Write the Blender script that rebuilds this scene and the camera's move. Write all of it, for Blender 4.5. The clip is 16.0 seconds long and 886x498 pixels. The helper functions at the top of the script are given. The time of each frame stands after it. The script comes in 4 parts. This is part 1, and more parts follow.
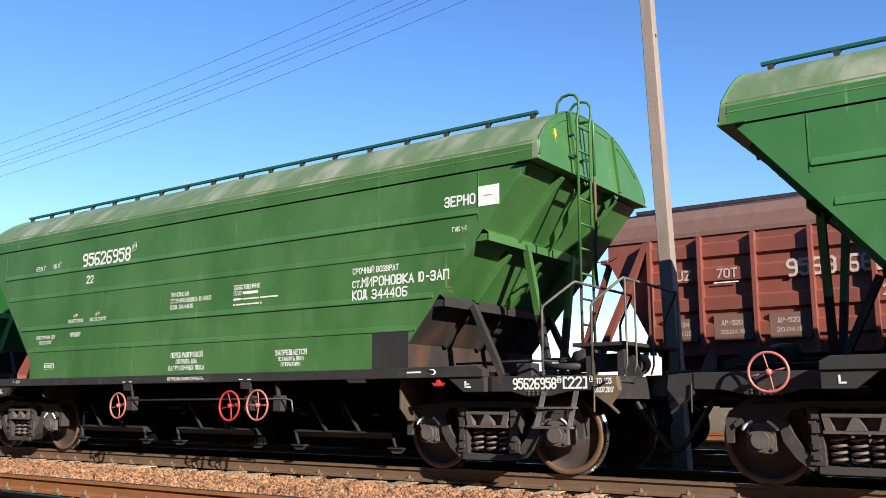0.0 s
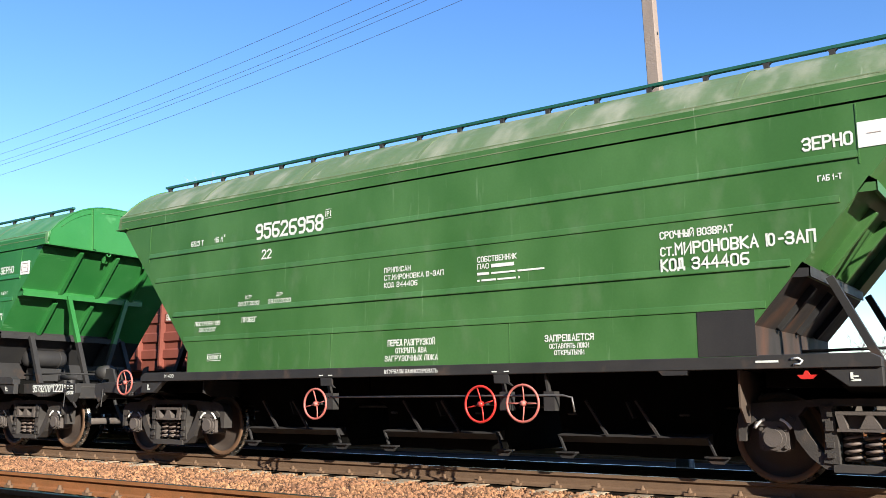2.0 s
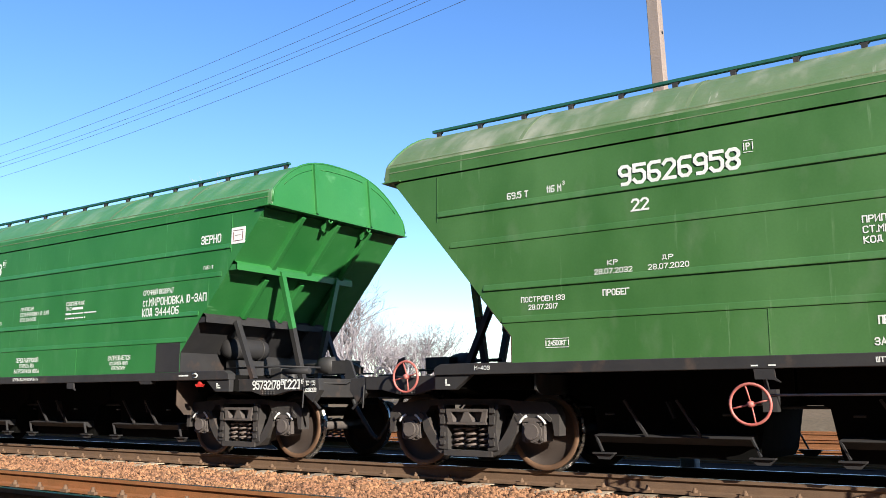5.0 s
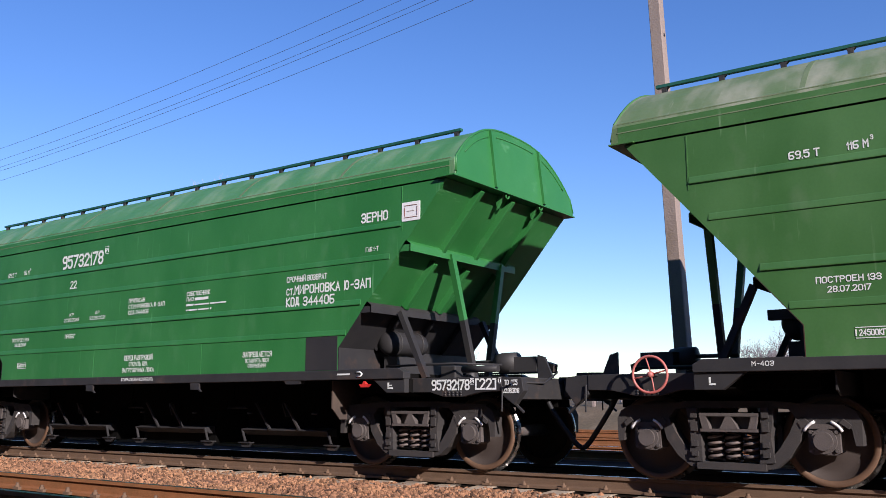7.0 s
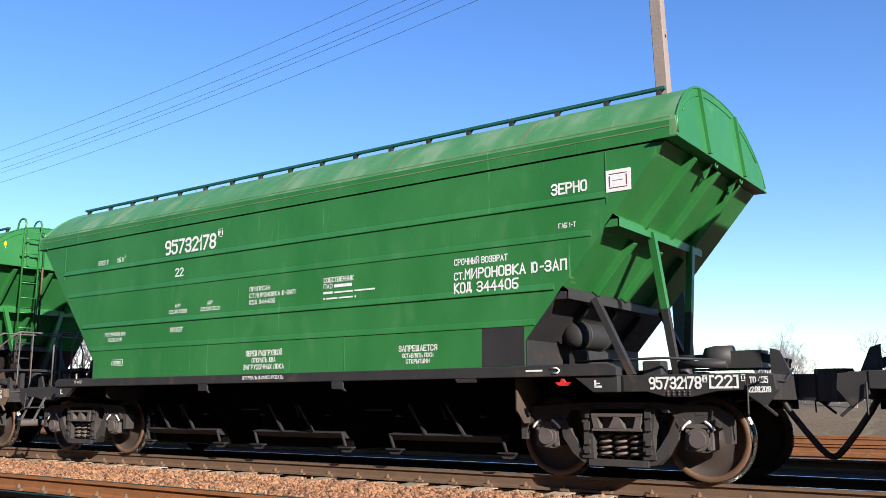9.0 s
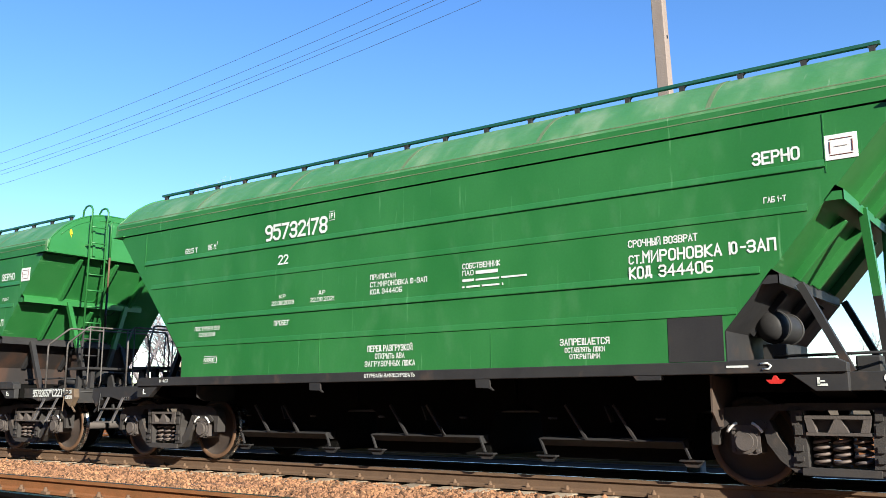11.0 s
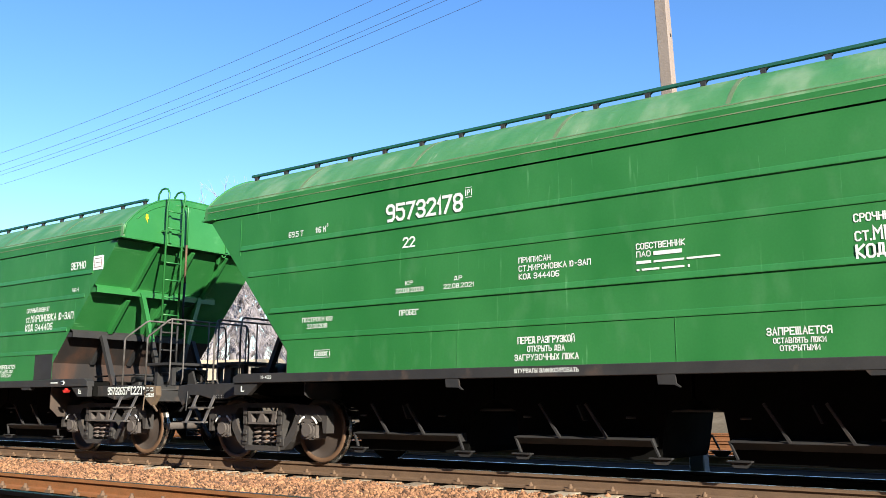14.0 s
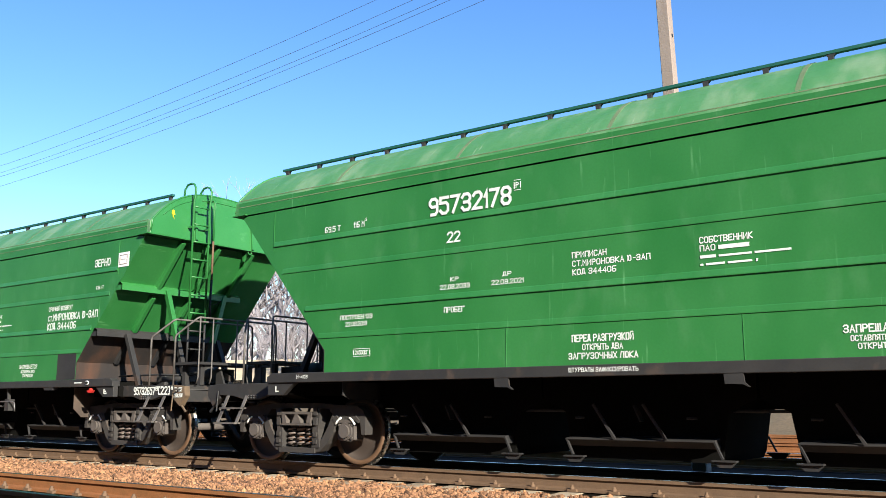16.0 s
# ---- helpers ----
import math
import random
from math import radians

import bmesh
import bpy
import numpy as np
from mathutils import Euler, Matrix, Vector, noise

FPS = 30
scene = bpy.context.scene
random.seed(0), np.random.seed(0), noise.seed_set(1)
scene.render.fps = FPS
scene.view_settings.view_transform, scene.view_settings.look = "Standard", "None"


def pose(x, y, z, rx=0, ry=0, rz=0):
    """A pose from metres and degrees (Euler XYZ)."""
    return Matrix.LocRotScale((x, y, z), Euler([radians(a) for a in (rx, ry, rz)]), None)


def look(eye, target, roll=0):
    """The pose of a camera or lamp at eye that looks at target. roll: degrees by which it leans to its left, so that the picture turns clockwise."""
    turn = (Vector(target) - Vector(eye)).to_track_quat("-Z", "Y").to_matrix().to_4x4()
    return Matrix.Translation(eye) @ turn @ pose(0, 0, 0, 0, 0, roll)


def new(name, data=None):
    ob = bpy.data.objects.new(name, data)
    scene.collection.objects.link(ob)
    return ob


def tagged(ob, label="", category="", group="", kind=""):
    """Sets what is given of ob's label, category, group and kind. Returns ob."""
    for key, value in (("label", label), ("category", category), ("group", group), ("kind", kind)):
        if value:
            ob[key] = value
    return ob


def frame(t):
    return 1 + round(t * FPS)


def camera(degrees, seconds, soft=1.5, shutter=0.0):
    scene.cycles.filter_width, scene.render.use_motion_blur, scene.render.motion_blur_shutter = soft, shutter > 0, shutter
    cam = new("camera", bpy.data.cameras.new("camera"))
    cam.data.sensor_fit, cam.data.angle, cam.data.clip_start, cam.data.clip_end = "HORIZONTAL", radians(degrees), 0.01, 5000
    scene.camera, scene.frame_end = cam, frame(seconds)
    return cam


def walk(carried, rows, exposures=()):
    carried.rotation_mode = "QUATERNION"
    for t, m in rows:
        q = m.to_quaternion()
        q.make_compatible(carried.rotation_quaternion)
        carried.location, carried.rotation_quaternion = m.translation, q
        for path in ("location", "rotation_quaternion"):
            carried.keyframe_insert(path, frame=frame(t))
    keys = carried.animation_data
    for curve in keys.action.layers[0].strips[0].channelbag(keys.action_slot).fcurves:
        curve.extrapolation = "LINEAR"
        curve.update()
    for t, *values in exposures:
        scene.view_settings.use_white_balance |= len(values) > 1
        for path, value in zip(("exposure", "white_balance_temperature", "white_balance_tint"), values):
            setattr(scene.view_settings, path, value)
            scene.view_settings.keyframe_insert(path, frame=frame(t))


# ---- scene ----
FOV, EYE_Y, EYE_Z = 52.93, -10.672, 0.848
cam = camera(FOV, 16.0, soft=0.8)
# seconds, yaw to the left, tilt upwards
AIM = [
    (0.0, 35.060, 9.852),
    (0.5, 35.066, 9.776),
    (1.0, 35.066, 9.756),
    (1.5, 35.101, 9.691),
    (2.0, 35.164, 9.716),
    (2.5, 35.253, 9.691),
    (3.0, 35.218, 9.647),
    (3.5, 35.397, 9.663),
    (4.0, 35.324, 9.685),
    (4.5, 35.394, 9.668),
    (7.0, 35.604, 9.851),
    (7.5, 35.622, 9.834),
    (8.0, 35.683, 9.878),
    (8.5, 35.684, 9.897),
    (9.0, 35.690, 9.928),
    (9.5, 35.686, 9.941),
    (10.0, 35.723, 9.986),
    (12.5, 35.922, 9.951),
    (13.0, 35.950, 9.949),
    (13.5, 35.954, 9.964),
    (14.0, 36.013, 9.916),
    (14.5, 36.051, 9.903),
    (15.0, 36.057, 9.884),
    (15.5, 36.129, 9.895),
    (16.0, 36.129, 9.944),
]
walk(cam, [(t, pose(0, EYE_Y, EYE_Z, 90 + tilt, 0, yaw)) for t, yaw, tilt in AIM],
     [(0.0, .93, 6850, 9), (0.5, 1.14, 6800, 7), (1.0, 1.13, 6850, 7), (4.5, 1.11, 6850, 7), (6.8, .47, 6350, 20), (8.2, .70, 6400, 19), (9.0, .89, 6600, 12), (10.1, 1.0, 6600, 6),
      (12.3, 1.16, 6850, 5), (16.0, 1.16, 6850, 5)])
# seconds, way of the green train along its track
TRAIN = [
    (0.0, -11.240),
    (0.5, -10.156),
    (1.0, -9.019),
    (1.5, -7.990),
    (2.0, -6.909),
    (2.5, -5.912),
    (3.0, -4.814),
    (3.5, -3.867),
    (4.0, -2.889),
    (4.5, -2.002),
    (7.0, 2.146),
    (7.5, 2.890),
    (8.0, 3.667),
    (8.5, 4.364),
    (9.0, 5.077),
    (9.5, 5.694),
    (10.0, 6.317),
    (12.5, 8.704),
    (13.0, 9.082),
    (13.5, 9.394),
    (14.0, 9.688),
    (14.5, 9.928),
    (15.0, 10.130),
    (15.5, 10.279),
    (16.0, 10.383),
]

# ---- light ----
SUN_AZ, SUN_EL = 63.6, 24.0      # degrees: from the camera's back towards the train's head, and up
world = bpy.data.worlds.new("sky")
scene.world = world
world.use_nodes = True
wn = world.node_tree.nodes
sky = wn.new("ShaderNodeTexSky")
sky.sky_type, sky.sun_disc = "NISHITA", False
sky.sun_elevation, sky.sun_rotation = radians(SUN_EL), radians(180 - SUN_AZ)
sky.air_density, sky.dust_density, sky.ozone_density = 1.05, 0.0, 3.7
wn["Background"].inputs[1].default_value = 0.121
deep = wn.new("ShaderNodeHueSaturation")
deep.inputs["Hue"].default_value, deep.inputs["Saturation"].default_value = 0.512, 1.2
world.node_tree.links.new(sky.outputs[0], deep.inputs["Color"])
world.node_tree.links.new(deep.outputs[0], wn["Background"].inputs[0])
sun = new("sun", bpy.data.lights.new("sun", "SUN"))
sun.data.energy, sun.data.angle, sun.data.color = 5.0, radians(0.5), (1.0, 0.95, 0.86)
ce = math.cos(radians(SUN_EL))
TO_SUN = Vector((math.sin(radians(SUN_AZ)) * ce, -math.cos(radians(SUN_AZ)) * ce, math.sin(radians(SUN_EL))))
sun.matrix_world = look(TO_SUN * 50, (0, 0, 0))


# ---- materials ----
def material(name, base, rough=0.6, metal=0.0, second=None, scale=6.0, amount=0.5, grain=60.0, grain_amount=0.15,
             stretch=(1, 1, 1), bump=0.0, bump_scale=80.0, third=None, third_scale=1.5, third_edge=(0.55, 0.75), per_object=0.0,
             per_island=0.0, spec=0.5, drips=None, drip_edge=(0.66, 0.8)):
    """Paint, rust, stone: a base colour, blotches of a second, worn spots of a third, fine grain and relief."""
    m = bpy.data.materials.new(name)
    m.use_nodes = True
    t = m.node_tree
    n, l = t.nodes, t.links
    b = n["Principled BSDF"]
    co = n.new("ShaderNodeTexCoord")
    mp = n.new("ShaderNodeMapping")
    mp.inputs["Scale"].default_value = stretch
    l.new(co.outputs["Object"], mp.inputs[0])

    def noisy(sc, detail=4.0, src=mp):
        x = n.new("ShaderNodeTexNoise")
        x.inputs["Scale"].default_value, x.inputs["Detail"].default_value = sc, detail
        l.new(src.outputs[0] if src is mp else src.outputs["Object"], x.inputs["Vector"])
        return x.outputs["Fac"]

    def ramp(src, a, c):
        r = n.new("ShaderNodeMapRange")
        r.inputs["From Min"].default_value, r.inputs["From Max"].default_value = a, c
        l.new(src, r.inputs["Value"])
        return r.outputs[0]

    def mix(f, a, c, mode="MIX"):
        x = n.new("ShaderNodeMix")
        x.data_type, x.blend_type = "RGBA", mode
        for v, k in ((f, 0), (a, 6), (c, 7)):
            if isinstance(v, (int, float)):
                x.inputs[k].default_value = v
            elif isinstance(v, tuple):
                x.inputs[k].default_value = (*v, 1)
            else:
                l.new(v, x.inputs[k])
        return x.outputs[2]

    second = second or tuple(c * 0.7 for c in base)
    k = n.new("ShaderNodeMath")
    k.operation, k.inputs[1].default_value = "MULTIPLY", amount
    l.new(ramp(noisy(scale), 0.35, 0.65), k.inputs[0])
    col = mix(k.outputs[0], base, second)
    if third:
        col = mix(ramp(noisy(third_scale, 8.0), *third_edge), col, third)
    if drips:
        dm = n.new("ShaderNodeMapping")
        dm.inputs["Scale"].default_value = (11, 1, .8)
        l.new(co.outputs["Object"], dm.inputs[0])
        dn = n.new("ShaderNodeTexNoise")
        dn.inputs["Scale"].default_value, dn.inputs["Detail"].default_value = 1.6, 5.0
        l.new(dm.outputs[0], dn.inputs["Vector"])
        dk = n.new("ShaderNodeMath")
        dk.operation = "MULTIPLY"
        l.new(ramp(dn.outputs["Fac"], *drip_edge), dk.inputs[0])
        l.new(ramp(noisy(.9, 3.0, co), 0.42, 0.62), dk.inputs[1])
        col = mix(dk.outputs[0], col, drips)
    g = n.new("ShaderNodeMath")
    g.operation, g.inputs[1].default_value = "MULTIPLY_ADD", 2 * grain_amount
    g.inputs[2].default_value = 1 - grain_amount
    l.new(noisy(grain, 3.0, co), g.inputs[0])
    col = mix(1.0, col, g.outputs[0], "MULTIPLY")
    for much, node, out in ((per_object, "ShaderNodeObjectInfo", "Random"), (per_island, "ShaderNodeNewGeometry", "Random Per Island")):
        if much:
            q = n.new("ShaderNodeMath")
            q.operation, q.inputs[1].default_value, q.inputs[2].default_value = "MULTIPLY_ADD", 2 * much, 1 - much
            l.new(n.new(node).outputs[out], q.inputs[0])
            col = mix(1.0, col, q.outputs[0], "MULTIPLY")
    l.new(col, b.inputs["Base Color"])
    b.inputs["Metallic"].default_value = metal
    b.inputs["Specular IOR Level"].default_value = spec
    r = n.new("ShaderNodeMath")
    r.operation, r.inputs[1].default_value, r.inputs[2].default_value = "MULTIPLY_ADD", 0.25, rough - 0.12
    l.new(noisy(scale * 2.3), r.inputs[0])
    l.new(r.outputs[0], b.inputs["Roughness"])
    if bump:
        p = n.new("ShaderNodeBump")
        p.inputs["Strength"].default_value, p.inputs["Distance"].default_value = bump, 0.02
        l.new(noisy(bump_scale, 4.0, co), p.inputs["Height"])
        l.new(p.outputs[0], b.inputs["Normal"])
    return m


def green_paint(name, base, faded, dust):
    return material(name, base, 0.42, second=faded, scale=0.9, amount=0.9, grain=35, grain_amount=0.1, stretch=(1.3, 1, 0.7),
                    third=dust, third_scale=2.4, third_edge=(0.56, 0.95), bump=0.04, bump_scale=3.0, drips=tuple(c * 1.5 + .03 for c in dust))


PAINT_DULL = green_paint("dull_green_paint", (0.040, 0.128, 0.032), (0.072, 0.182, 0.058), (0.12, 0.20, 0.10))
PAINT_VIVID = green_paint("fresh_green_paint", (0.021, 0.156, 0.036), (0.036, 0.195, 0.052), (0.075, 0.23, 0.09))
PAINT_MID = green_paint("clean_green_paint", (0.036, 0.155, 0.045), (0.06, 0.20, 0.07), (0.10, 0.22, 0.10))
ROOF_DULL = material("dusty_green_roof", (0.10, 0.165, 0.068), 0.55, second=(0.155, 0.195, 0.11), scale=2.0, amount=0.9, stretch=(1.5, .55, .6), bump=.03, bump_scale=4,
                     third=(0.40, 0.39, 0.31), third_scale=2.0, third_edge=(.48, .95), drips=(.45, .44, .36))
ROOF_VIVID = material("worn_green_roof", (0.05, 0.195, 0.06), 0.5, second=(0.10, 0.24, 0.10), scale=2.0, amount=0.9, stretch=(1.5, .55, .6), bump=.03, bump_scale=4,
                      third=(0.26, 0.33, 0.21), third_scale=2.0, third_edge=(.52, .98), drips=(.36, .42, .30))
SEAM = material("dusty_seam", (0.19, 0.22, 0.13), 0.8, second=(0.08, 0.16, 0.06), scale=2.5, amount=1.0, stretch=(1, 1, 1))
BAND = material("dusty_roof_band", (0.10, 0.15, 0.07), 0.7, second=(0.13, 0.18, 0.09), scale=3, amount=1.0)
RIM = material("rusty_wheel_rim", (0.145, 0.08, 0.046), 0.6, second=(0.09, 0.053, 0.034), scale=6, bump=.1)
TEAL = material("teal_walkway_paint", (0.01, 0.085, 0.06), 0.5, second=(0.02, 0.12, 0.09))
FRAME = material("black_frame_paint", (0.024, 0.023, 0.024), 0.6, second=(0.042, 0.038, 0.036), scale=3, third=(0.09, 0.06, 0.045), third_scale=4,
                 third_edge=(.6, .85), bump=.05)
# Near-black: the deep shade below the wagons is painted into these parts.
SHADE_BLACK = material("underside_shade_black", (0.005, 0.005, 0.005), 0.9, second=(0.008, 0.007, 0.006), scale=3, spec=.05)
YELLOW = material("yellow_mark", (0.7, 0.5, 0.02), .5)
CHUTE = material("dark_grey_paint", (0.028, 0.027, 0.029), 0.55, second=(0.045, 0.042, 0.041), scale=2, third=(0.11, 0.062, 0.04), third_scale=2.2,
                 third_edge=(.6, .85), bump=.04, spec=.25)
ENDPLATE = material("rust_stained_plate", (0.03, 0.026, 0.026), 0.65, second=(0.045, 0.032, 0.027), scale=2.5, amount=1.0, stretch=(1, 1, .4), third=(0.085, 0.043, 0.03),
                    third_scale=2.5, third_edge=(.48, .75), bump=.05, spec=.2)
APRON = material("rusty_apron", (0.085, 0.058, 0.044), 0.8, second=(0.05, 0.037, 0.031), scale=2.5, amount=1.0, third=(0.17, 0.085, 0.045), third_scale=3, third_edge=(.55, .8), bump=.1)
OCHRE = material("ochre_primer", (0.16, 0.108, 0.066), 0.8, second=(0.09, 0.062, 0.043), scale=4, amount=1.0, third=(0.09, 0.06, 0.045), third_scale=5, bump=.1)
RAILING = material("worn_grey_railing", (0.13, 0.115, 0.108), 0.6, second=(0.06, 0.053, 0.05), scale=6, amount=1.0)
# Dusty steel; this and SPRING are lightened as the sunlit parts of the bogie.
BOGIE = material("dusty_bogie_steel", (0.10, 0.083, 0.077), 0.8, second=(0.058, 0.049, 0.045), scale=5, third=(0.15, 0.09, 0.06), third_scale=6,
                 third_edge=(.6, .85), bump=.2, bump_scale=60)
# Darker than BOGIE: shade from the wagon body is put into this colour.
SIDEFRAME = material("shade_dark_side_frame", (0.036, 0.032, 0.031), 0.75, second=(0.055, 0.046, 0.042), scale=4, third=(0.10, 0.07, 0.055), third_scale=5, third_edge=(.62, .85), bump=.2, bump_scale=60)
SPRING = material("rusty_spring", (0.12, 0.098, 0.09), 0.6, second=(0.15, 0.10, 0.078), scale=9)
WHEEL = material("brown_wheel_steel", (0.056, 0.042, 0.036), 0.65, second=(0.06, 0.044, 0.038), scale=3, bump=.1)
TREAD = material("bright_wheel_tread", (0.55, 0.53, 0.5), 0.28, metal=1.0, second=(0.42, 0.38, 0.34), scale=8)
RED = material("red_paint", (0.62, 0.03, 0.025), 0.4, second=(0.5, 0.06, 0.05), scale=9)
PALE_RED = material("faded_red_paint", (0.5, 0.12, 0.10), 0.5, second=(0.42, 0.2, 0.17), scale=12)
WHITE = material("white_stencil_paint", (0.78, 0.79, 0.76), 0.6, second=(0.6, 0.63, 0.58), scale=9, amount=.6)
PLACARD = material("white_placard", (0.8, 0.8, 0.79), 0.5, second=(0.72, 0.71, 0.7))
RAILRUST = material("orange_rust_rail", (0.28, 0.115, 0.05), 0.85, second=(0.16, 0.08, 0.035), scale=5, grain=90, grain_amount=.35, bump=.2, spec=.1)
RAILSIDE = material("rusty_rail", (0.16, 0.10, 0.065), 0.8, second=(0.11, 0.072, 0.05), scale=5, grain=90, grain_amount=.3, bump=.2, spec=.15)
RAILTOP = material("polished_rail", (0.42, 0.42, 0.43), 0.3, metal=1.0, second=(0.3, 0.29, 0.28))
GALV = material("grey_pipe", (0.2, 0.19, 0.19), 0.45, metal=.6, second=(0.1, 0.1, 0.1))
RUBBER = material("black_rubber", (0.015, 0.015, 0.016), 0.6)
CONCRETE = material("weathered_concrete", (0.285, 0.222, 0.188), 0.9, second=(0.19, 0.142, 0.118), scale=3, stretch=(1, 1, .3), grain=60, grain_amount=.3,
                    third=(0.2, 0.15, 0.11), third_scale=3, third_edge=(.62, .8), bump=.3, bump_scale=30)
SLEEPER = material("pale_concrete_sleeper", (0.38, 0.31, 0.235), 0.9, second=(0.26, 0.17, 0.1), scale=6, per_object=.25, bump=.3)
GRAVEL = material("rust_tinted_gravel", (0.22, 0.102, 0.058), 0.95, second=(0.13, 0.063, 0.038), scale=2, amount=.7, grain=45, grain_amount=.55, bump=.8, bump_scale=40,
                  third=(0.28, 0.17, 0.1), third_scale=14, third_edge=(.5, .7))
STONE = material("gravel_stone", (0.28, 0.14, 0.07), 0.9, second=(0.18, 0.082, 0.046), scale=1.2, amount=.6, per_island=.75, bump=.2)
# Ballast with the shade under the train put into its colour.
SHADE_GROUND = material("shade_dark_ballast", (0.016, 0.013, 0.011), 1.0, second=(0.028, 0.022, 0.017), scale=3, spec=.0, grain=40, grain_amount=.5, bump=.8, bump_scale=40)
REARBED = material("rusty_ballast", (0.085, 0.05, 0.036), 1.0, second=(0.045, 0.03, 0.023), scale=2, spec=.0, grain=30, grain_amount=.5, bump=.8, bump_scale=30)
FIELD = material("dry_grass_field", (0.13, 0.09, 0.05), 1.0, second=(0.085, 0.066, 0.036), scale=.4, amount=.8, grain=9, grain_amount=.4,
                 third=(0.17, 0.13, 0.08), third_scale=1.2, bump=.6, bump_scale=8)
BROWN = material("oxide_red_paint", (0.215, 0.060, 0.043), 0.6, second=(0.165, 0.047, 0.034), scale=1.6, amount=.8, stretch=(1, 1, .5),
                 third=(0.24, 0.10, 0.075), third_scale=3, third_edge=(.6, .88), bump=.08, bump_scale=6, drips=(.27, .14, .11))
BROWNROOF = material("dusty_red_roof", (0.175, 0.095, 0.08), 0.8, second=(0.12, 0.062, 0.05), scale=2, stretch=(2, 1, 1))
PALEWHITE = material("dirty_white_lettering", (0.5, 0.42, 0.38), 0.8, second=(0.34, 0.22, 0.18), scale=10)
BARK = material("grey_brown_bark", (0.33, 0.295, 0.305), 0.95, second=(0.24, 0.21, 0.215), scale=1, per_object=.3)
HOUSEWALL = material("beige_house_wall", (0.5, 0.42, 0.3), .9)
HOUSEROOF = material("pale_house_roof", (0.5, 0.4, 0.27), .8, second=(0.4, 0.3, 0.2), scale=1)


# ---- mesh tools ----
class Shape:
    """Collects pieces of one mesh."""

    def __init__(self):
        self.v, self.f, self.smooth = [], [], []

    def add(self, verts, faces, smooth=False):
        k = len(self.v)
        self.v += [tuple(p) for p in verts]
        self.f += [tuple(k + i for i in f) for f in faces]
        self.smooth += [smooth] * len(faces)
        return self

    def box(self, x0, x1, y0, y1, z0, z1):
        return self.add([(x, y, z) for z in (z0, z1) for x, y in ((x0, y0), (x1, y0), (x1, y1), (x0, y1))],
                        [(3, 2, 1, 0), (4, 5, 6, 7), (0, 1, 5, 4), (1, 2, 6, 5), (2, 3, 7, 6), (3, 0, 4, 7)])

    def prism(self, poly, a, b, axis="y"):
        """A polygon of (x, z), or of (y, z) for axis x, pulled from a to b."""
        n = len(poly)
        area = sum(poly[i][0] * poly[(i + 1) % n][1] - poly[(i + 1) % n][0] * poly[i][1] for i in range(n))
        if (area < 0) != (axis == "x"):
            poly = poly[::-1]
        put = {"y": lambda p, d: (p[0], d, p[1]), "x": lambda p, d: (d, p[0], p[1]), "z": lambda p, d: (p[0], p[1], d)}[axis]
        if axis == "x":
            poly = poly[::-1]
        vs = [put(p, a) for p in poly] + [put(p, b) for p in poly]
        fs = [tuple(range(n)), tuple(range(2 * n - 1, n - 1, -1))] + [(i, i + n, (i + 1) % n + n, (i + 1) % n) for i in range(n)]
        return self.add(vs, fs)

    def beam(self, p, q, w, h, up=(0, 0, 1)):
        p, q = Vector(p), Vector(q)
        d = (q - p).normalized()
        s = d.cross(Vector(up))
        if s.length < 1e-3:
            s = d.cross(Vector((0, 1, 0)))
        s.normalize()
        u = s.cross(d)
        vs = [e + s * a * w / 2 + u * b * h / 2 for e in (p, q) for a, b in ((-1, -1), (1, -1), (1, 1), (-1, 1))]
        return self.add(vs, [(3, 2, 1, 0), (4, 5, 6, 7), (0, 1, 5, 4), (1, 2, 6, 5), (2, 3, 7, 6), (3, 0, 4, 7)])

    def tube(self, pts, r, n=8, r2=None):
        pts = [Vector(p) for p in pts]
        vs, last = [], None
        for i, p in enumerate(pts):
            d = (pts[min(i + 1, len(pts) - 1)] - pts[max(i - 1, 0)]).normalized()
            if last is None:
                last = d.orthogonal().normalized()
            a = (last - d * last.dot(d)).normalized()
            last = a
            b = d.cross(a)
            rr = r if r2 is None else r + (r2 - r) * i / (len(pts) - 1)
            vs += [p + (a * math.cos(2 * math.pi * k / n) + b * math.sin(2 * math.pi * k / n)) * rr for k in range(n)]
        fs = [(i * n + k, i * n + (k + 1) % n, (i + 1) * n + (k + 1) % n, (i + 1) * n + k) for i in range(len(pts) - 1) for k in range(n)]
        k = len(self.v)
        self.add(vs, fs, True)
        self.f += [tuple(range(k + n - 1, k - 1, -1)), tuple(range(k + (len(pts) - 1) * n, k + len(pts) * n))]
        self.smooth += [False, False]
        return self

    def lathe(self, profile, c, axis="y", n=32):
        """Turn (radius, offset along the axis) round an axis through c."""
        vs, m = [], len(profile)
        for k in range(n):
            a = 2 * math.pi * k / n
            for r, o in profile:
                p, q = r * math.cos(a), r * math.sin(a)
                vs.append({"y": (c[0] + p, c[1] + o, c[2] + q), "x": (c[0] + o, c[1] + q, c[2] + p), "z": (c[0] + p, c[1] + q, c[2] + o)}[axis])
        fs = [(k * m + i, ((k + 1) % n) * m + i, ((k + 1) % n) * m + i + 1, k * m + i + 1) for k in range(n) for i in range(m - 1)]
        return self.add(vs, fs, True)

    def ring(self, c, radius, r, axis="y", n=28, s=8):
        return self.lathe([(radius + r * math.cos(2 * math.pi * i / s), r * math.sin(2 * math.pi * i / s)) for i in range(s + 1)], c, axis, n)

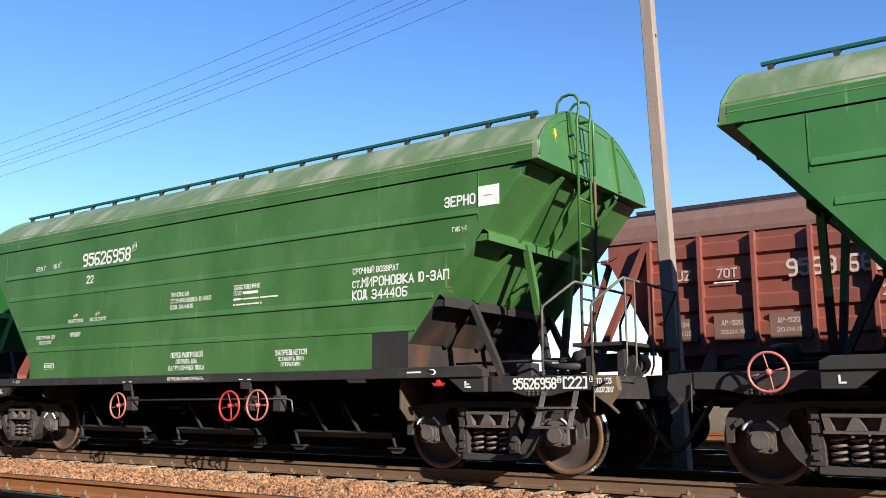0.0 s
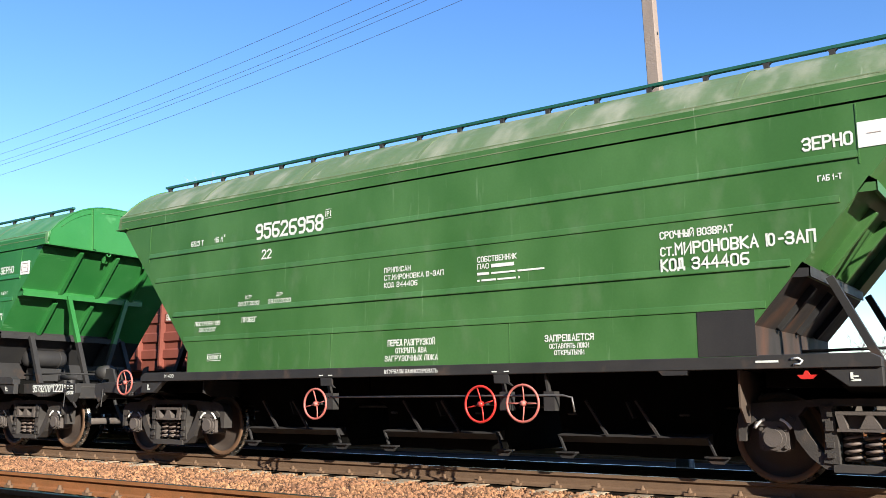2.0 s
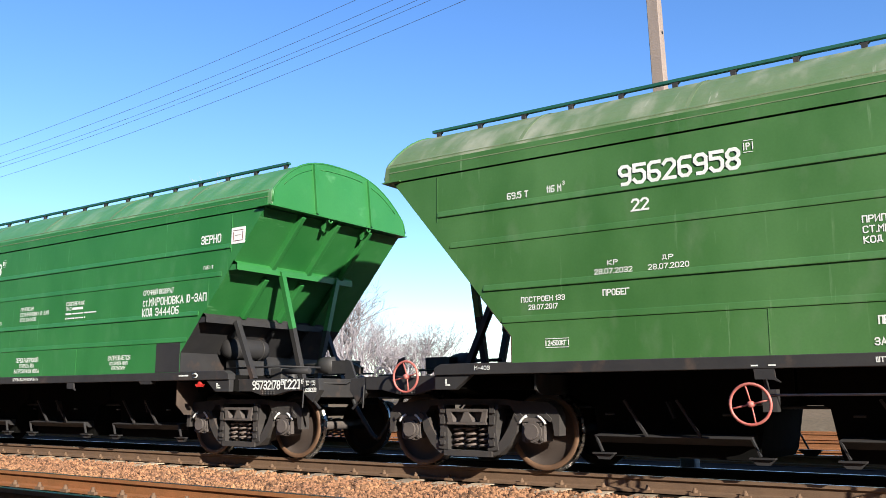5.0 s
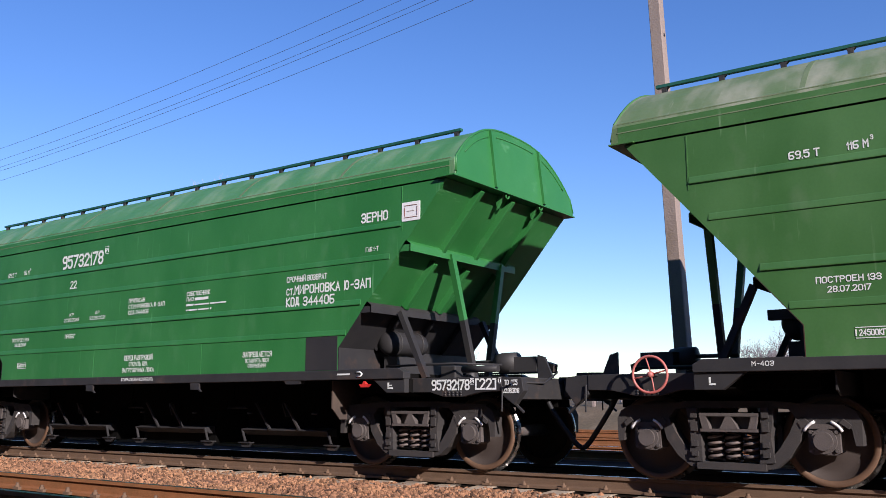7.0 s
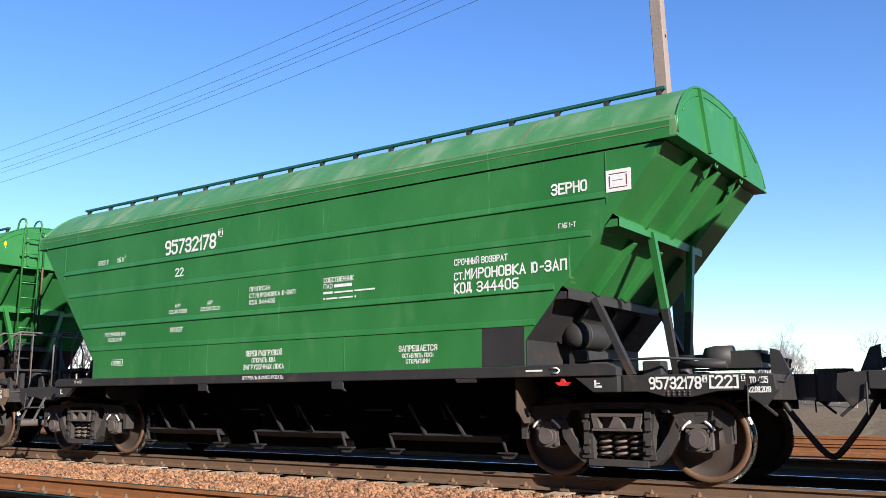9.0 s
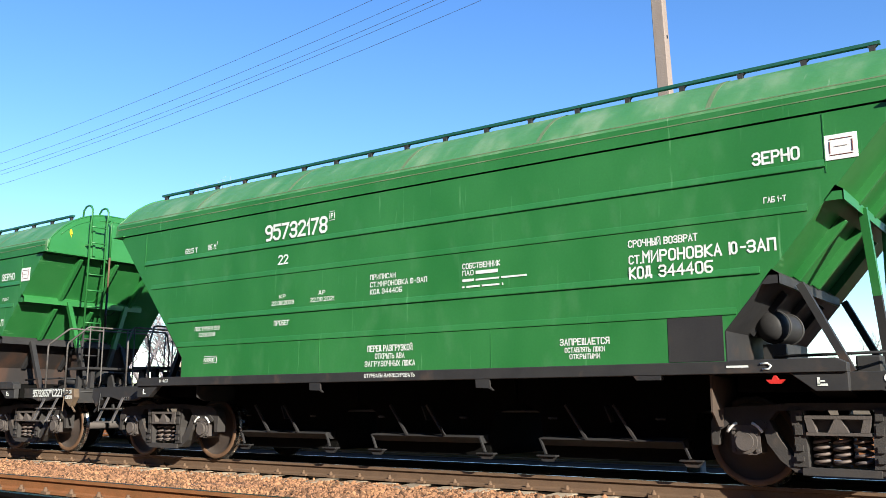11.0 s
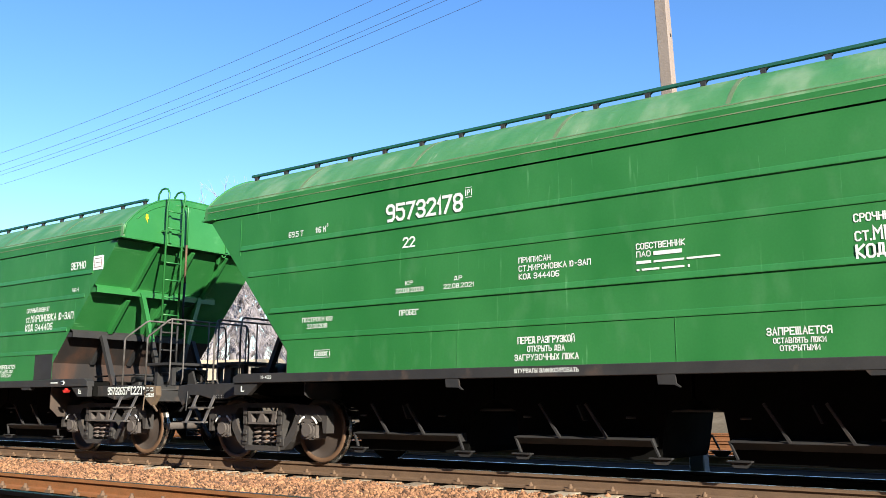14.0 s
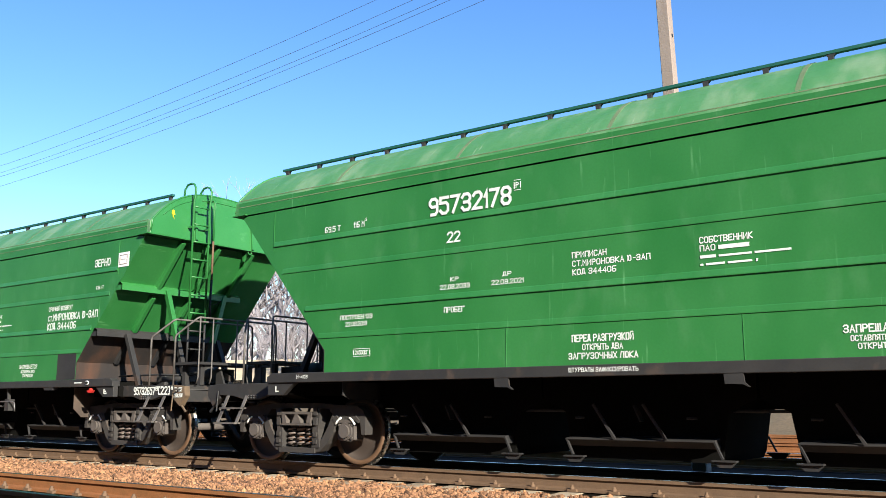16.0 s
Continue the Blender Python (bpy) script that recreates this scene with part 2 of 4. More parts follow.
    def mesh(self, name, mat):
        me = bpy.data.meshes.new(name)
        me.from_pydata(self.v, [], self.f)
        me.polygons.foreach_set("use_smooth", self.smooth)
        bm = bmesh.new()
        bm.from_mesh(me)
        bmesh.ops.remove_doubles(bm, verts=bm.verts, dist=1e-5)
        bmesh.ops.recalc_face_normals(bm, faces=bm.faces)
        bm.to_mesh(me)
        bm.free()
        me.materials.append(mat)
        return me


def part(name, shape, mat, parent, label="", bevel=0.0):
    ob = new(name, shape.mesh(name, mat) if isinstance(shape, Shape) else shape)
    ob.parent = parent
    if label:
        ob["label"] = label
    if bevel:
        b = ob.modifiers.new("edges", "BEVEL")
        b.width, b.segments, b.limit_method, b.angle_limit = bevel, 2, "ANGLE", radians(40)
        b.harden_normals = False
    return ob


def thing(name, label, category, group="", kind=""):
    return tagged(new(name), label, category, group, kind)


# stencil letters as strokes on a grid five wide and seven high, two digits a point
STENCIL = {
    "0": "100105163645413010", "1": "041610", "2": "05163645440040", "3": "05163645443313 334241301001", "4": "30360242", "5": "460604344341301001",
    "6": "46160501103041423303", "7": "064610", "8": "130405163645443313 1302011030414233", "9": "45361605041343 45413010", "-": "1333", ".": "0001",
    "[": "26060020", "]": "06262000", "/": "0046", "А": "002640 1232", "Б": "4606003041423303", "В": "00063645443303 3342413000", "Г": "000646",
    "Д": "00014140 11163631", "Е": "46060040 0333", "З": "05163645443313 334241301001", "И": "06004640", "Й": "06004640 1737", "К": "0006 460340",
    "Л": "00164640", "М": "0006234640", "Н": "0006 4046 0343", "О": "100105163645413010", "П": "00064640", "Р": "00063645443303",
    "С": "4536160501103041", "Т": "0646 2620", "У": "0623 4610", "Ф": "2026 150402113142443515", "Х": "0046 0640", "Ч": "06041343 4640",
    "Ш": "06004046 2026", "Щ": "06004046 2026 4050", "Ь": "06003041423303", "Ы": "06002031322303 4046", "Ю": "0006 0313 201115263645413020",
    "Я": "40461605041343 2300", "U": "060110304146", "Z": "06460040"}


def ribbon(shape, pts, half, y, step):
    """A flat stroke of even width along pts, mitred at its corners and closed where it returns to its start."""
    closed = pts[0] == pts[-1]
    pts = [Vector(q) for q in (pts[:-1] if closed else pts)]
    n, vs = len(pts), []
    for i, q in enumerate(pts):
        a = (q - pts[i - 1]).normalized() if closed or i else None
        b = (pts[(i + 1) % n] - q).normalized() if closed or i < n - 1 else None
        a, b = a or b, b or a
        d = (a + b).normalized()
        m = Vector((-d.y, d.x)) * (half / max(d.dot(a), .45))
        if not closed and i in (0, n - 1):
            q = q + d * half * (1 if i else -1)
        vs += [(q.x + m.x, y - step * i, q.y + m.y), (q.x - m.x, y - step * i, q.y - m.y)]
    k = len(shape.v)
    for i in range(n if closed else n - 1):
        j = (i + 1) % n
        shape.f.append(tuple(k + c for c in (2 * i, 2 * i + 1, 2 * j + 1, 2 * j)))
        shape.smooth.append(False)
    shape.v += vs


def words(parent, text, x, z, w, h, y=-1.6035, mat=None, centre=False, label=""):
    """Stencilled words whose lower left corner is at (x, z) on a wall facing the camera's side, w wide and h high.
    Large letters are pieces of their own; small print is one piece."""
    mat = mat or WHITE
    if centre:
        x -= w / 2
    half = .082 * h
    wide = {c: max((int(q) for q in STENCIL[c].replace(" ", "")[::2]), default=0) if c in STENCIL else 1.2 for c in text.upper()}
    gap = 1.75
    total = sum(wide[c] for c in text.upper()) + gap * (len(text) - 1)
    ux, uz = (w - 2 * half) / max(total, .1), (h - 2 * half) / 6
    large = h >= .12
    holder = part("lettering", None, mat, parent, label) if large else None
    whole, at = Shape(), 0.0
    for c in text.upper():
        if c in STENCIL:
            s = Shape() if large else whole
            for k, stroke in enumerate(STENCIL[c].split(" ")):
                if len(stroke) < 4:
                    continue
                pts = [(x + half + (at + int(stroke[i])) * ux, z + half + min(int(stroke[i + 1]), 7) * uz) for i in range(0, len(stroke) - 1, 2)]
                if c == ".":
                    pts = [(pts[0][0], z + half * .6), (pts[0][0], z + half * 1.2)]
                ribbon(s, pts, half, y - .0012 * k, .00025)
            if large:
                part("letter", s, mat, holder)
        at += wide[c] + gap
    if not large:
        return tagged(part("small_print", whole, mat, parent, label), kind="stuff")
    return holder


def bar(parent, x, z, w, h, y=-1.606, mat=None):
    return part("writing_bar", Shape().box(x, x + w, y, y + 0.004, z + .14 * h, z + .86 * h), mat or WHITE, parent)


# ---- ground and tracks ----
def rail_profile():
    return [(-.036, 0), (.036, 0), (.037, -.035), (.012, -.045), (.009, -.135), (.066, -.15), (.066, -.18), (-.066, -.18), (-.066, -.15), (-.009, -.135),
            (-.012, -.045), (-.037, -.035)]


def ground():
    s = Shape()
    s.add([(-1500, -1500, -.24), (1500, -1500, -.24), (1500, 1500, -.24), (-1500, 1500, -.24)], [(0, 1, 2, 3)])
    tagged(new("ground", s.mesh("ground", FIELD)), "dry grass field reaching the horizon", "ground", kind="structure")
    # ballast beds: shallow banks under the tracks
    # The bed beneath the train is coloured near-black to stand in for its shade.
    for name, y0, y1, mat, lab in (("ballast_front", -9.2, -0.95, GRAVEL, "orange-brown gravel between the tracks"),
                                   ("ballast_train", -0.95, 3.2, SHADE_GROUND, "ballast under the standing rails, near-black for the train shade"),
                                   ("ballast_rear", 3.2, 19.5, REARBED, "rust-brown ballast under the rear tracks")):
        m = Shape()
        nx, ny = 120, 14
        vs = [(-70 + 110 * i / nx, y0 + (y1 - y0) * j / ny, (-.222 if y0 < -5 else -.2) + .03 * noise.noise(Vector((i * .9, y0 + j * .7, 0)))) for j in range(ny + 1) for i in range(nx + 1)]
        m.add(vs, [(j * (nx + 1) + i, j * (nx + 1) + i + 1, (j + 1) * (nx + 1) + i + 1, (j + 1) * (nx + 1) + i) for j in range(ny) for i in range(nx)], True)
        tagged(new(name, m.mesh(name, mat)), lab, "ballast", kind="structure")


def shade_bed():
    """Near-black sheet level with the sleepers between the standing rails, imitating train shade."""
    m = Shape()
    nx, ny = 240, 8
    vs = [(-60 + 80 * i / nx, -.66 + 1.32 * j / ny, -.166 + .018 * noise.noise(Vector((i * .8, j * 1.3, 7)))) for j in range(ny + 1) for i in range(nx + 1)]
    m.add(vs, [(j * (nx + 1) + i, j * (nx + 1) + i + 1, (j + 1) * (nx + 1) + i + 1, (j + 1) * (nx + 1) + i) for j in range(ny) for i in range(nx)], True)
    tagged(new("ballast_bed", m.mesh("ballast_bed", SHADE_GROUND)), "near-black sheet between the rails imitating the train shade", "ballast", kind="structure")


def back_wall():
    # Added out of view: blocks low sky so that shaded sides stay dark.
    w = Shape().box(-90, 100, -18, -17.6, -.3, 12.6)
    tagged(new("wall_south", w.mesh("wall_south", CONCRETE)), "plain unseen wall behind the viewer, added to block sky light", "wall", kind="structure")


def stones():
    """Loose gravel: lumps with uneven sides, denser where the ground lies open to the sun."""
    rng = np.random.default_rng(4)
    ico = bmesh.new()
    bmesh.ops.create_icosphere(ico, subdivisions=1, radius=1)
    base = np.array([v.co[:] for v in ico.verts])
    tri = np.array([[v.index for v in f.verts] for f in ico.faces])
    ico.free()
    n = 54000
    # more stones near the eye
    u = rng.random(n)
    x = -2 - 26 * u ** 1.3
    y = rng.uniform(-4.75, -1.0, n)
    side = rng.random(n) < .12
    y[side] = rng.uniform(-6.1, -4.7, side.sum())
    keep = (y < -1.5) | (rng.random(n) < .75)
    y[~keep] = rng.uniform(-4.4, -1.5, (~keep).sum())
    r = rng.uniform(.009, .022, n) * (1 + .6 * (rng.random(n) < .08))
    v = base[None] * r[:, None, None] * rng.uniform(.6, 1.35, (n, 1, 3)) * rng.uniform(.75, 1.2, (n, 12, 1))
    a = rng.uniform(0, 6.28, n)
    ca, sa = np.cos(a)[:, None], np.sin(a)[:, None]
    v = np.stack([v[:, :, 0] * ca - v[:, :, 1] * sa, v[:, :, 0] * sa + v[:, :, 1] * ca, v[:, :, 2]], 2)
    v += np.stack([x, y, -.215 + r * .4], 1)[:, None]
    f = (tri[None] + 12 * np.arange(n)[:, None, None]).reshape(-1, 3)
    me = bpy.data.meshes.new("gravel")
    me.from_pydata(v.reshape(-1, 3).tolist(), [], f.tolist())
    me.materials.append(STONE)
    tagged(new("gravel", me), "loose orange-brown gravel stones between the tracks", "gravel", kind="stuff")


def tracks():
    prof = rail_profile()
    sl = Shape()
    sl.prism([(-1.35, -.36), (1.35, -.36), (1.37, -.204), (1.0, -.188), (.9, -.183), (.55, -.20), (-.55, -.20), (-.9, -.183), (-1.0, -.188), (-1.37, -.204)], -.13, .13, "x")
    sleeper = sl.mesh("sleeper", SLEEPER)
    cl = Shape()
    for s in (-1, 1):
        cl.box(-.06, .06, s * .075 - .035, s * .075 + .035, -.178, -.145)
        cl.lathe([(0, .055), (.018, .055), (.018, 0)], (0, s * .085, -.15), "z", 6)
        cl.lathe([(0, .03), (.03, .03), (.03, 0)], (0, s * .085, -.15), "z", 6)
    clip = cl.mesh("rail_clip", RAILSIDE)
    for name, yc, x0, x1, n in (("track_1", -5.31, -16, 0, 30), ("track_2", 0, -30, 3, 60), ("track_3", 5.3, -36, 3, 0), ("track_4", 10.6, -45, 6, 0), ("track_5", 15.6, -45, 6, 0)):
        t = thing(name, "rusty steel rails on concrete sleepers in gravel", "railway track", "tracks side by side", "structure")
        for s in (-1, 1):
            up = .05 if yc < -1 and s < 0 else 0.0      # the outer rail of the near track is raised
            part("rail", Shape().prism([(yc + s * .76 + a, b + (up if b > -.1 else 0)) for a, b in prof], -80, 60, "x"), RAILRUST if yc != 0 else RAILSIDE, t, "rust-brown rail web and foot")
            part("rail_head", Shape().box(-80, 60, yc + s * .76 - .03, yc + s * .76 + .03, up - .002, up + .003), RAILTOP if yc < 6 else RAILRUST, t, "polished running surface of the rail")
        for i in range(n):
            x = x0 + (x1 - x0) * i / n
            o = part("sleeper", sleeper, SLEEPER, t)
            o.location = (x, yc + random.uniform(-.02, .02), random.uniform(-.014, .0))
            for s in (-1, 1):
                o = part("rail_clip", clip, RAILSIDE, t)
                o.location = (x, yc + s * .76, 0)


# ---- wheels and bogies ----
def wheel_shapes(y, s):
    """A railway wheel whose outer face looks along s: disc, rim and running tread."""
    disc = Shape()
    disc.lathe([(r, s * o) for r, o in [(0, .09), (.09, .09), (.1, .05), (.13, .03), (.30, -.01), (.395, .02), (.405, .05)]], (0, y, 0), n=40)
    disc.lathe([(r, s * o) for r, o in [(.405, -.06), (.40, -.02), (.3, -.05), (.13, -.06), (.1, -.09), (0, -.09)]], (0, y, 0), n=40)
    rim = Shape().lathe([(r, s * o) for r, o in [(.405, .05), (.412, .066), (.462, .066), (.471, .058), (.472, .04)]], (0, y, 0), n=48)
    rim.lathe([(r, s * o) for r, o in [(.49, -.065), (.43, -.066), (.405, -.06)]], (0, y, 0), n=48)
    tread = Shape().lathe([(r, s * o) for r, o in [(.472, .04), (.476, 0), (.481, -.03), (.503, -.038), (.507, -.055), (.49, -.065)]], (0, y, 0), n=48)
    return disc, rim, tread


WHEELS = [[q.mesh(n, m) for q, n, m in zip(wheel_shapes(s * .79, s), ("wheel_disc", "wheel_rim", "tread"), (WHEEL, RIM, TREAD))] for s in (-1, 1)]
AXLE_ME = Shape().tube([(0, -1.1, 0), (0, 1.1, 0)], .08, 16).mesh("axle", BOGIE)


def helix(s, c, r, wire, z0, z1, turns):
    n = int(turns * 12)
    s.tube([(c[0] + r * math.cos(2 * math.pi * turns * i / n), c[1] + r * math.sin(2 * math.pi * turns * i / n), z0 + (z1 - z0) * i / n) for i in range(n + 1)], wire, 6)


def bogie_meshes():
    """A three-piece freight bogie: cast side frame with springs, bolster, axle boxes."""
    out = []
    side = Shape()
    y0, y1 = -1.13, -.97
    half = [(1.28, .44), (1.285, .68), (1.24, .77), (1.14, .83), (.7, .85), (.45, .875)]
    under = [(.45, .80), (.60, .79), (.67, .70), (.72, .645), (1.10, .645), (1.19, .60), (1.215, .44)]
    side.prism(half + [(-x, z) for x, z in half[::-1]] + [(-x, z) for x, z in under[::-1]] + under, y0, y1)
    for s in (-1, 1):
        side.prism([(s * .67, .70), (s * .74, .645), (s * .70, .47), (s * .58, .30), (s * .44, .19), (s * .2, .165), (s * .2, .225), (s * .38, .26), (s * .50, .40), (s * .60, .55)], y0 - .02, y1)
        side.prism([(s * .30, .24), (s * .45, .25), (s * .42, .5), (s * .46, .80), (s * .33, .80), (s * .31, .5)], y0 - .04, y1)
        for z0, z1 in ((.70, .80), (.56, .66), (.40, .46), (.30, .35)):
            side.box(min(s * .34, s * .41), max(s * .34, s * .41), y0 - .065, y0 - .03, z0, z1)
        side.prism([(s * .72, .60), (s * .80, .66), (s * .76, .70), (s * .69, .66)], y0 - .03, y0)
        side.prism([(s * 1.08, .66), (s * 1.17, .60), (s * 1.19, .64), (s * 1.12, .70)], y0 - .03, y0)
        side.box(min(s * .90, s * 1.0), max(s * .90, s * 1.0), y0 - .004, y0 + .01, .735, .77)
    side.prism([(-.36, .165), (.36, .165), (.36, .235), (-.36, .235)], y0 - .05, y1 + .05)
    out.append(("side_frame", side, SIDEFRAME, "cast steel side frame with the body shade put into its colour"))
    bol = Shape()
    bol.prism([(-.28, .60), (.28, .60), (.30, .745), (-.30, .745)], y1, .95)
    bol.box(-.31, .31, y0 - .07, y1, .715, .75)
    bol.box(-.30, .30, y0 - .07, y1, .555, .585)
    for p in ([(-.31, .72), (-.24, .72), (-.20, .58), (-.28, .58)], [(.31, .72), (.24, .72), (.20, .58), (.28, .58)], [(-.10, .58), (.10, .58), (.025, .72), (-.025, .72)]):
        bol.prism(p, y0 - .07, y1)
    bol.box(-.28, .28, y0 + .03, y1, .58, .72)
    out.append(("bolster", bol, BOGIE, "cast bolster end with two triangular openings"))
    for x in (-.19, 0, .19):
        sp = Shape()
        helix(sp, (x, -1.05), .075, .017, .25, .55, 4.5)
        out.append(("spring", sp, SPRING, "rusty coil spring"))
    for x in (-.925, .925):
        b = Shape()
        circle = lambda r: [(x + r * math.cos(2 * math.pi * k / 20), .479 + r * math.sin(2 * math.pi * k / 20)) for k in range(20)]
        b.prism([(x - .15, .37), (x - .10, .345), (x + .10, .345), (x + .15, .37), (x + .15, .60), (x - .15, .60)], -1.13, -.92)
        b.prism(circle(.125), -1.155, -1.13)
        b.prism(circle(.092), -1.185, -1.155)
        b.prism([(x - .19, .60), (x + .19, .60), (x + .17, .645), (x - .17, .645)], -1.15, -.95)
        for dx in (-.12, .12):
            for dz in (-.09, .09):
                b.prism([(x + dx + .02 * math.cos(k), .479 + dz + .02 * math.sin(k)) for k in (0, 1.05, 2.1, 3.14, 4.2, 5.2)], -1.15, -1.13)
        out.append(("axle_box", b, BOGIE, "axle box with a round bolted cover"))
        # White arcs drawn in place of sun glints on the bearing adapter.
        for a0 in (28, 112):
            arc = [(x + .205 * math.cos(radians(a0 + 10 * k)), -1.15, .479 + .205 * math.sin(radians(a0 + 10 * k))) for k in range(5)]
            out.append(("bearing_edge", Shape().tube(arc, .016, 6), PLACARD, "white arc standing in for a sun glint on the bearing adapter"))
    for s in (-1, 1):
        br = Shape()
        br.beam((s * .36, -.80, .42), (s * .36, .80, .42), .07, .05)
        br.prism([(s * .40, .25), (s * .46, .3), (s * .45, .62), (s * .40, .66)], -.86, -.72)
        br.tube([(s * .36, -.7, .44), (s * .2, -.7, .85)], .02, 6)
        out.append(("brake_beam", br, BOGIE, ""))
    return [(n, s.mesh(n, m), m, l) for n, s, m, l in out]


BOGIE_ME = bogie_meshes()
ROLLING = []     # (wheelset, x in its wagon, direction, path)


def running_gear(wagon, half_base, path, heading=0.0):
    for s in (-1, 1):
        for e in (-1, 1):
            x = s * half_base + e * .925
            w = new("wheelset")
            w.parent = wagon
            w.location = (x, 0, .479)
            for k in (0, 1):
                part("wheel_disc", WHEELS[k][0], WHEEL, w, "grey-brown wheel disc")
                part("wheel_rim", WHEELS[k][1], RIM, w, "rust-brown wheel rim")
                part("tread", WHEELS[k][2], TREAD, w, "bright worn wheel tread")
            part("axle", AXLE_ME, BOGIE, w)
            ROLLING.append((w, x, path))
        for turn in (0, 180):
            bg = new("bogie_side")
            bg.parent = wagon
            bg.matrix_basis = pose(s * half_base, 0, 0, 0, 0, turn)
            for n, me, m, l in BOGIE_ME:
                if n in ("bolster", "brake_beam") and turn:
                    continue
                part(n, me, m, bg, l)


# ---- green hopper wagon ----
RIBS = (3.165, 2.745, 2.165, 1.765)
EX, BX, ZB, ZK, ZE = 6.13, 4.33, 1.29, 1.60, 3.71


def slope_x(z):
    return BX + (z - ZK) * (EX - BX) / (ZE - ZK)


def roof_z(y):
    return 4.64 - .1868 * abs(y) ** 2.8


def end_x(z):
    """How far the end of the roof reaches out: it leans in towards the top."""
    return 6.285 - .11 * (z - 3.73)


def handwheel(wagon, x, y, z, r, mat, tilt=0.0):
    h = new("handwheel")
    h.parent = wagon
    h.matrix_basis = pose(x, y, z, 0, tilt, 0)
    part("rim", Shape().ring((0, 0, 0), r, .015), mat, h, "painted red rim")
    sp = Shape()
    for k in range(4):
        a = radians(103 + 90 * k)
        sp.tube([(0, .03, 0), (r * .5 * math.cos(a), .02, r * .5 * math.sin(a)), (r * math.cos(a), 0, r * math.sin(a))], .009, 6)
    sp.lathe([(0, -.02), (.03, -.02), (.035, .04), (.0, .04)], (0, 0, 0), n=12)
    part("spokes", sp, mat, h)
    part("shaft", Shape().tube([(0, .02, 0), (0, .35, 0)], .018, 8), FRAME, h, "dark shaft")


def hopper_body(w, paint, roof, rusty):
    body = Shape().prism([(-EX, ZE), (-BX, ZK), (-BX, ZB), (BX, ZB), (BX, ZK), (EX, ZE)], -1.6, 1.6)
    part("hopper_body", body, paint, w, "green painted steel hopper with flat sides and sloping ends")
    for y in (-1.6, 1.6):
        s = 1 if y > 0 else -1
        for i, z in enumerate(RIBS):
            x = 5.40 if i == 0 else slope_x(z) - (.10 if i < 3 else .02)
            dp = .017 if i in (0, 2) else .010
            r = Shape().prism([(y, z + .074), (y + s * dp * .25, z + .066), (y + s * dp, z + .012), (y + s * dp, z), (y, z - .006)], -x, x, "x")
            part("side_rib", r, paint, w)
        for x in (-5.41, 5.41):
            part("seam", Shape().box(x - .006, x + .006, min(y, y + s * .006), max(y, y + s * .006), 3.1, 3.7), paint, w)
        for x in (-1.35, 1.48):
            part("seam", Shape().box(x - .004, x + .004, min(y, y + s * .004), max(y, y + s * .004), ZB, 1.76), paint, w)
    # roof
    n = 20
    prof = [(-1.605, 3.735), (-1.616, 3.745), (-1.616, 3.93), (-1.6, 3.965)] + [(1.56 * -math.cos(math.pi * i / n), 0) for i in range(1, n)]
    prof = [p if p[1] else (p[0], roof_z(p[0])) for p in prof] + [(1.6, 3.965), (1.616, 3.93), (1.616, 3.745), (1.605, 3.735)]
    m = len(prof)
    sh = Shape().add([(e * end_x(q), p, q) for e in (-1, 1) for p, q in prof],
                     [tuple(range(m)), tuple(range(2 * m - 1, m - 1, -1))] + [(i, (i + 1) % m, (i + 1) % m + m, i + m) for i in range(m)])
    part("roof", sh, roof, w, "weathered curved steel roof")
    for s in (-1, 1):
        part("eave_panel", Shape().box(-6.19, 6.19, min(s * 1.60, s * 1.6185), max(s * 1.60, s * 1.6185), 3.727, 3.93), paint, w, "green eave panel below the curved roof")
        for zz, ya, yb in ((3.972, 1.57, 1.602), (3.862, 1.61, 1.622)):
            part("roof_seam", Shape().box(-6.2, 6.2, min(s * ya, s * yb), max(s * ya, s * yb), zz - .006, zz + .006), SEAM, w, "pale dusty seam")
    for x in (-4.2, -2.1, 0.05, 2.15, 4.25):
        arc = [(yy, roof_z(yy)) for yy in np.linspace(-1.57, 1.57, 21)]
        arc = [(a, b + .005) for a, b in arc] + [(a, b - .02) for a, b in arc[::-1]]
        part("roof_band", Shape().prism(arc, x - .028, x + .028, "x"), BAND, w, "dusty welded band across the roof")
    # end walls with rim, lip and ribs
    for e in (-1, 1):
        rim = [(e * end_x(roof_z(yy)), yy, roof_z(yy)) for yy in np.linspace(-1.56, 1.56, 21)]
        rim = [(e * end_x(3.78), -1.605, 3.78)] + rim + [(e * end_x(3.78), 1.605, 3.78)]
        part("end_rim", Shape().tube(rim, .017, 6), paint, w)
        face = [(-1.6, 3.74)] + [(yy, roof_z(yy) - .004) for yy in np.linspace(-1.57, 1.57, 21)] + [(1.6, 3.74)]
        m = len(face)
        sh = Shape().add([(e * (end_x(q) + d), p, q) for d in (-.01, .006) for p, q in face],
                         [tuple(range(m)), tuple(range(2 * m - 1, m - 1, -1))] + [(i, (i + 1) % m, (i + 1) % m + m, i + m) for i in range(m)])
        part("end_panel", sh, paint, w, "arched green end panel")
        part("end_lip", Shape().box(min(e * 6.0, e * 6.295), max(e * 6.0, e * 6.295), -1.66, 1.66, 3.722, 3.737), paint, w, "flat lip below the end panel")
        for y0, y1 in ((-1.35, -.72), (-.5, .5), (.72, 1.35)):
            pts = [(e * (end_x(roof_z(yy) - .11) + .008), yy, roof_z(yy) - .11) for yy in np.linspace(y0, y1, 9)]
            part("pressed_line", Shape().tube(pts, .009, 6), paint, w)
        for yy in (-.66, .66):
            zt = roof_z(yy) - .02
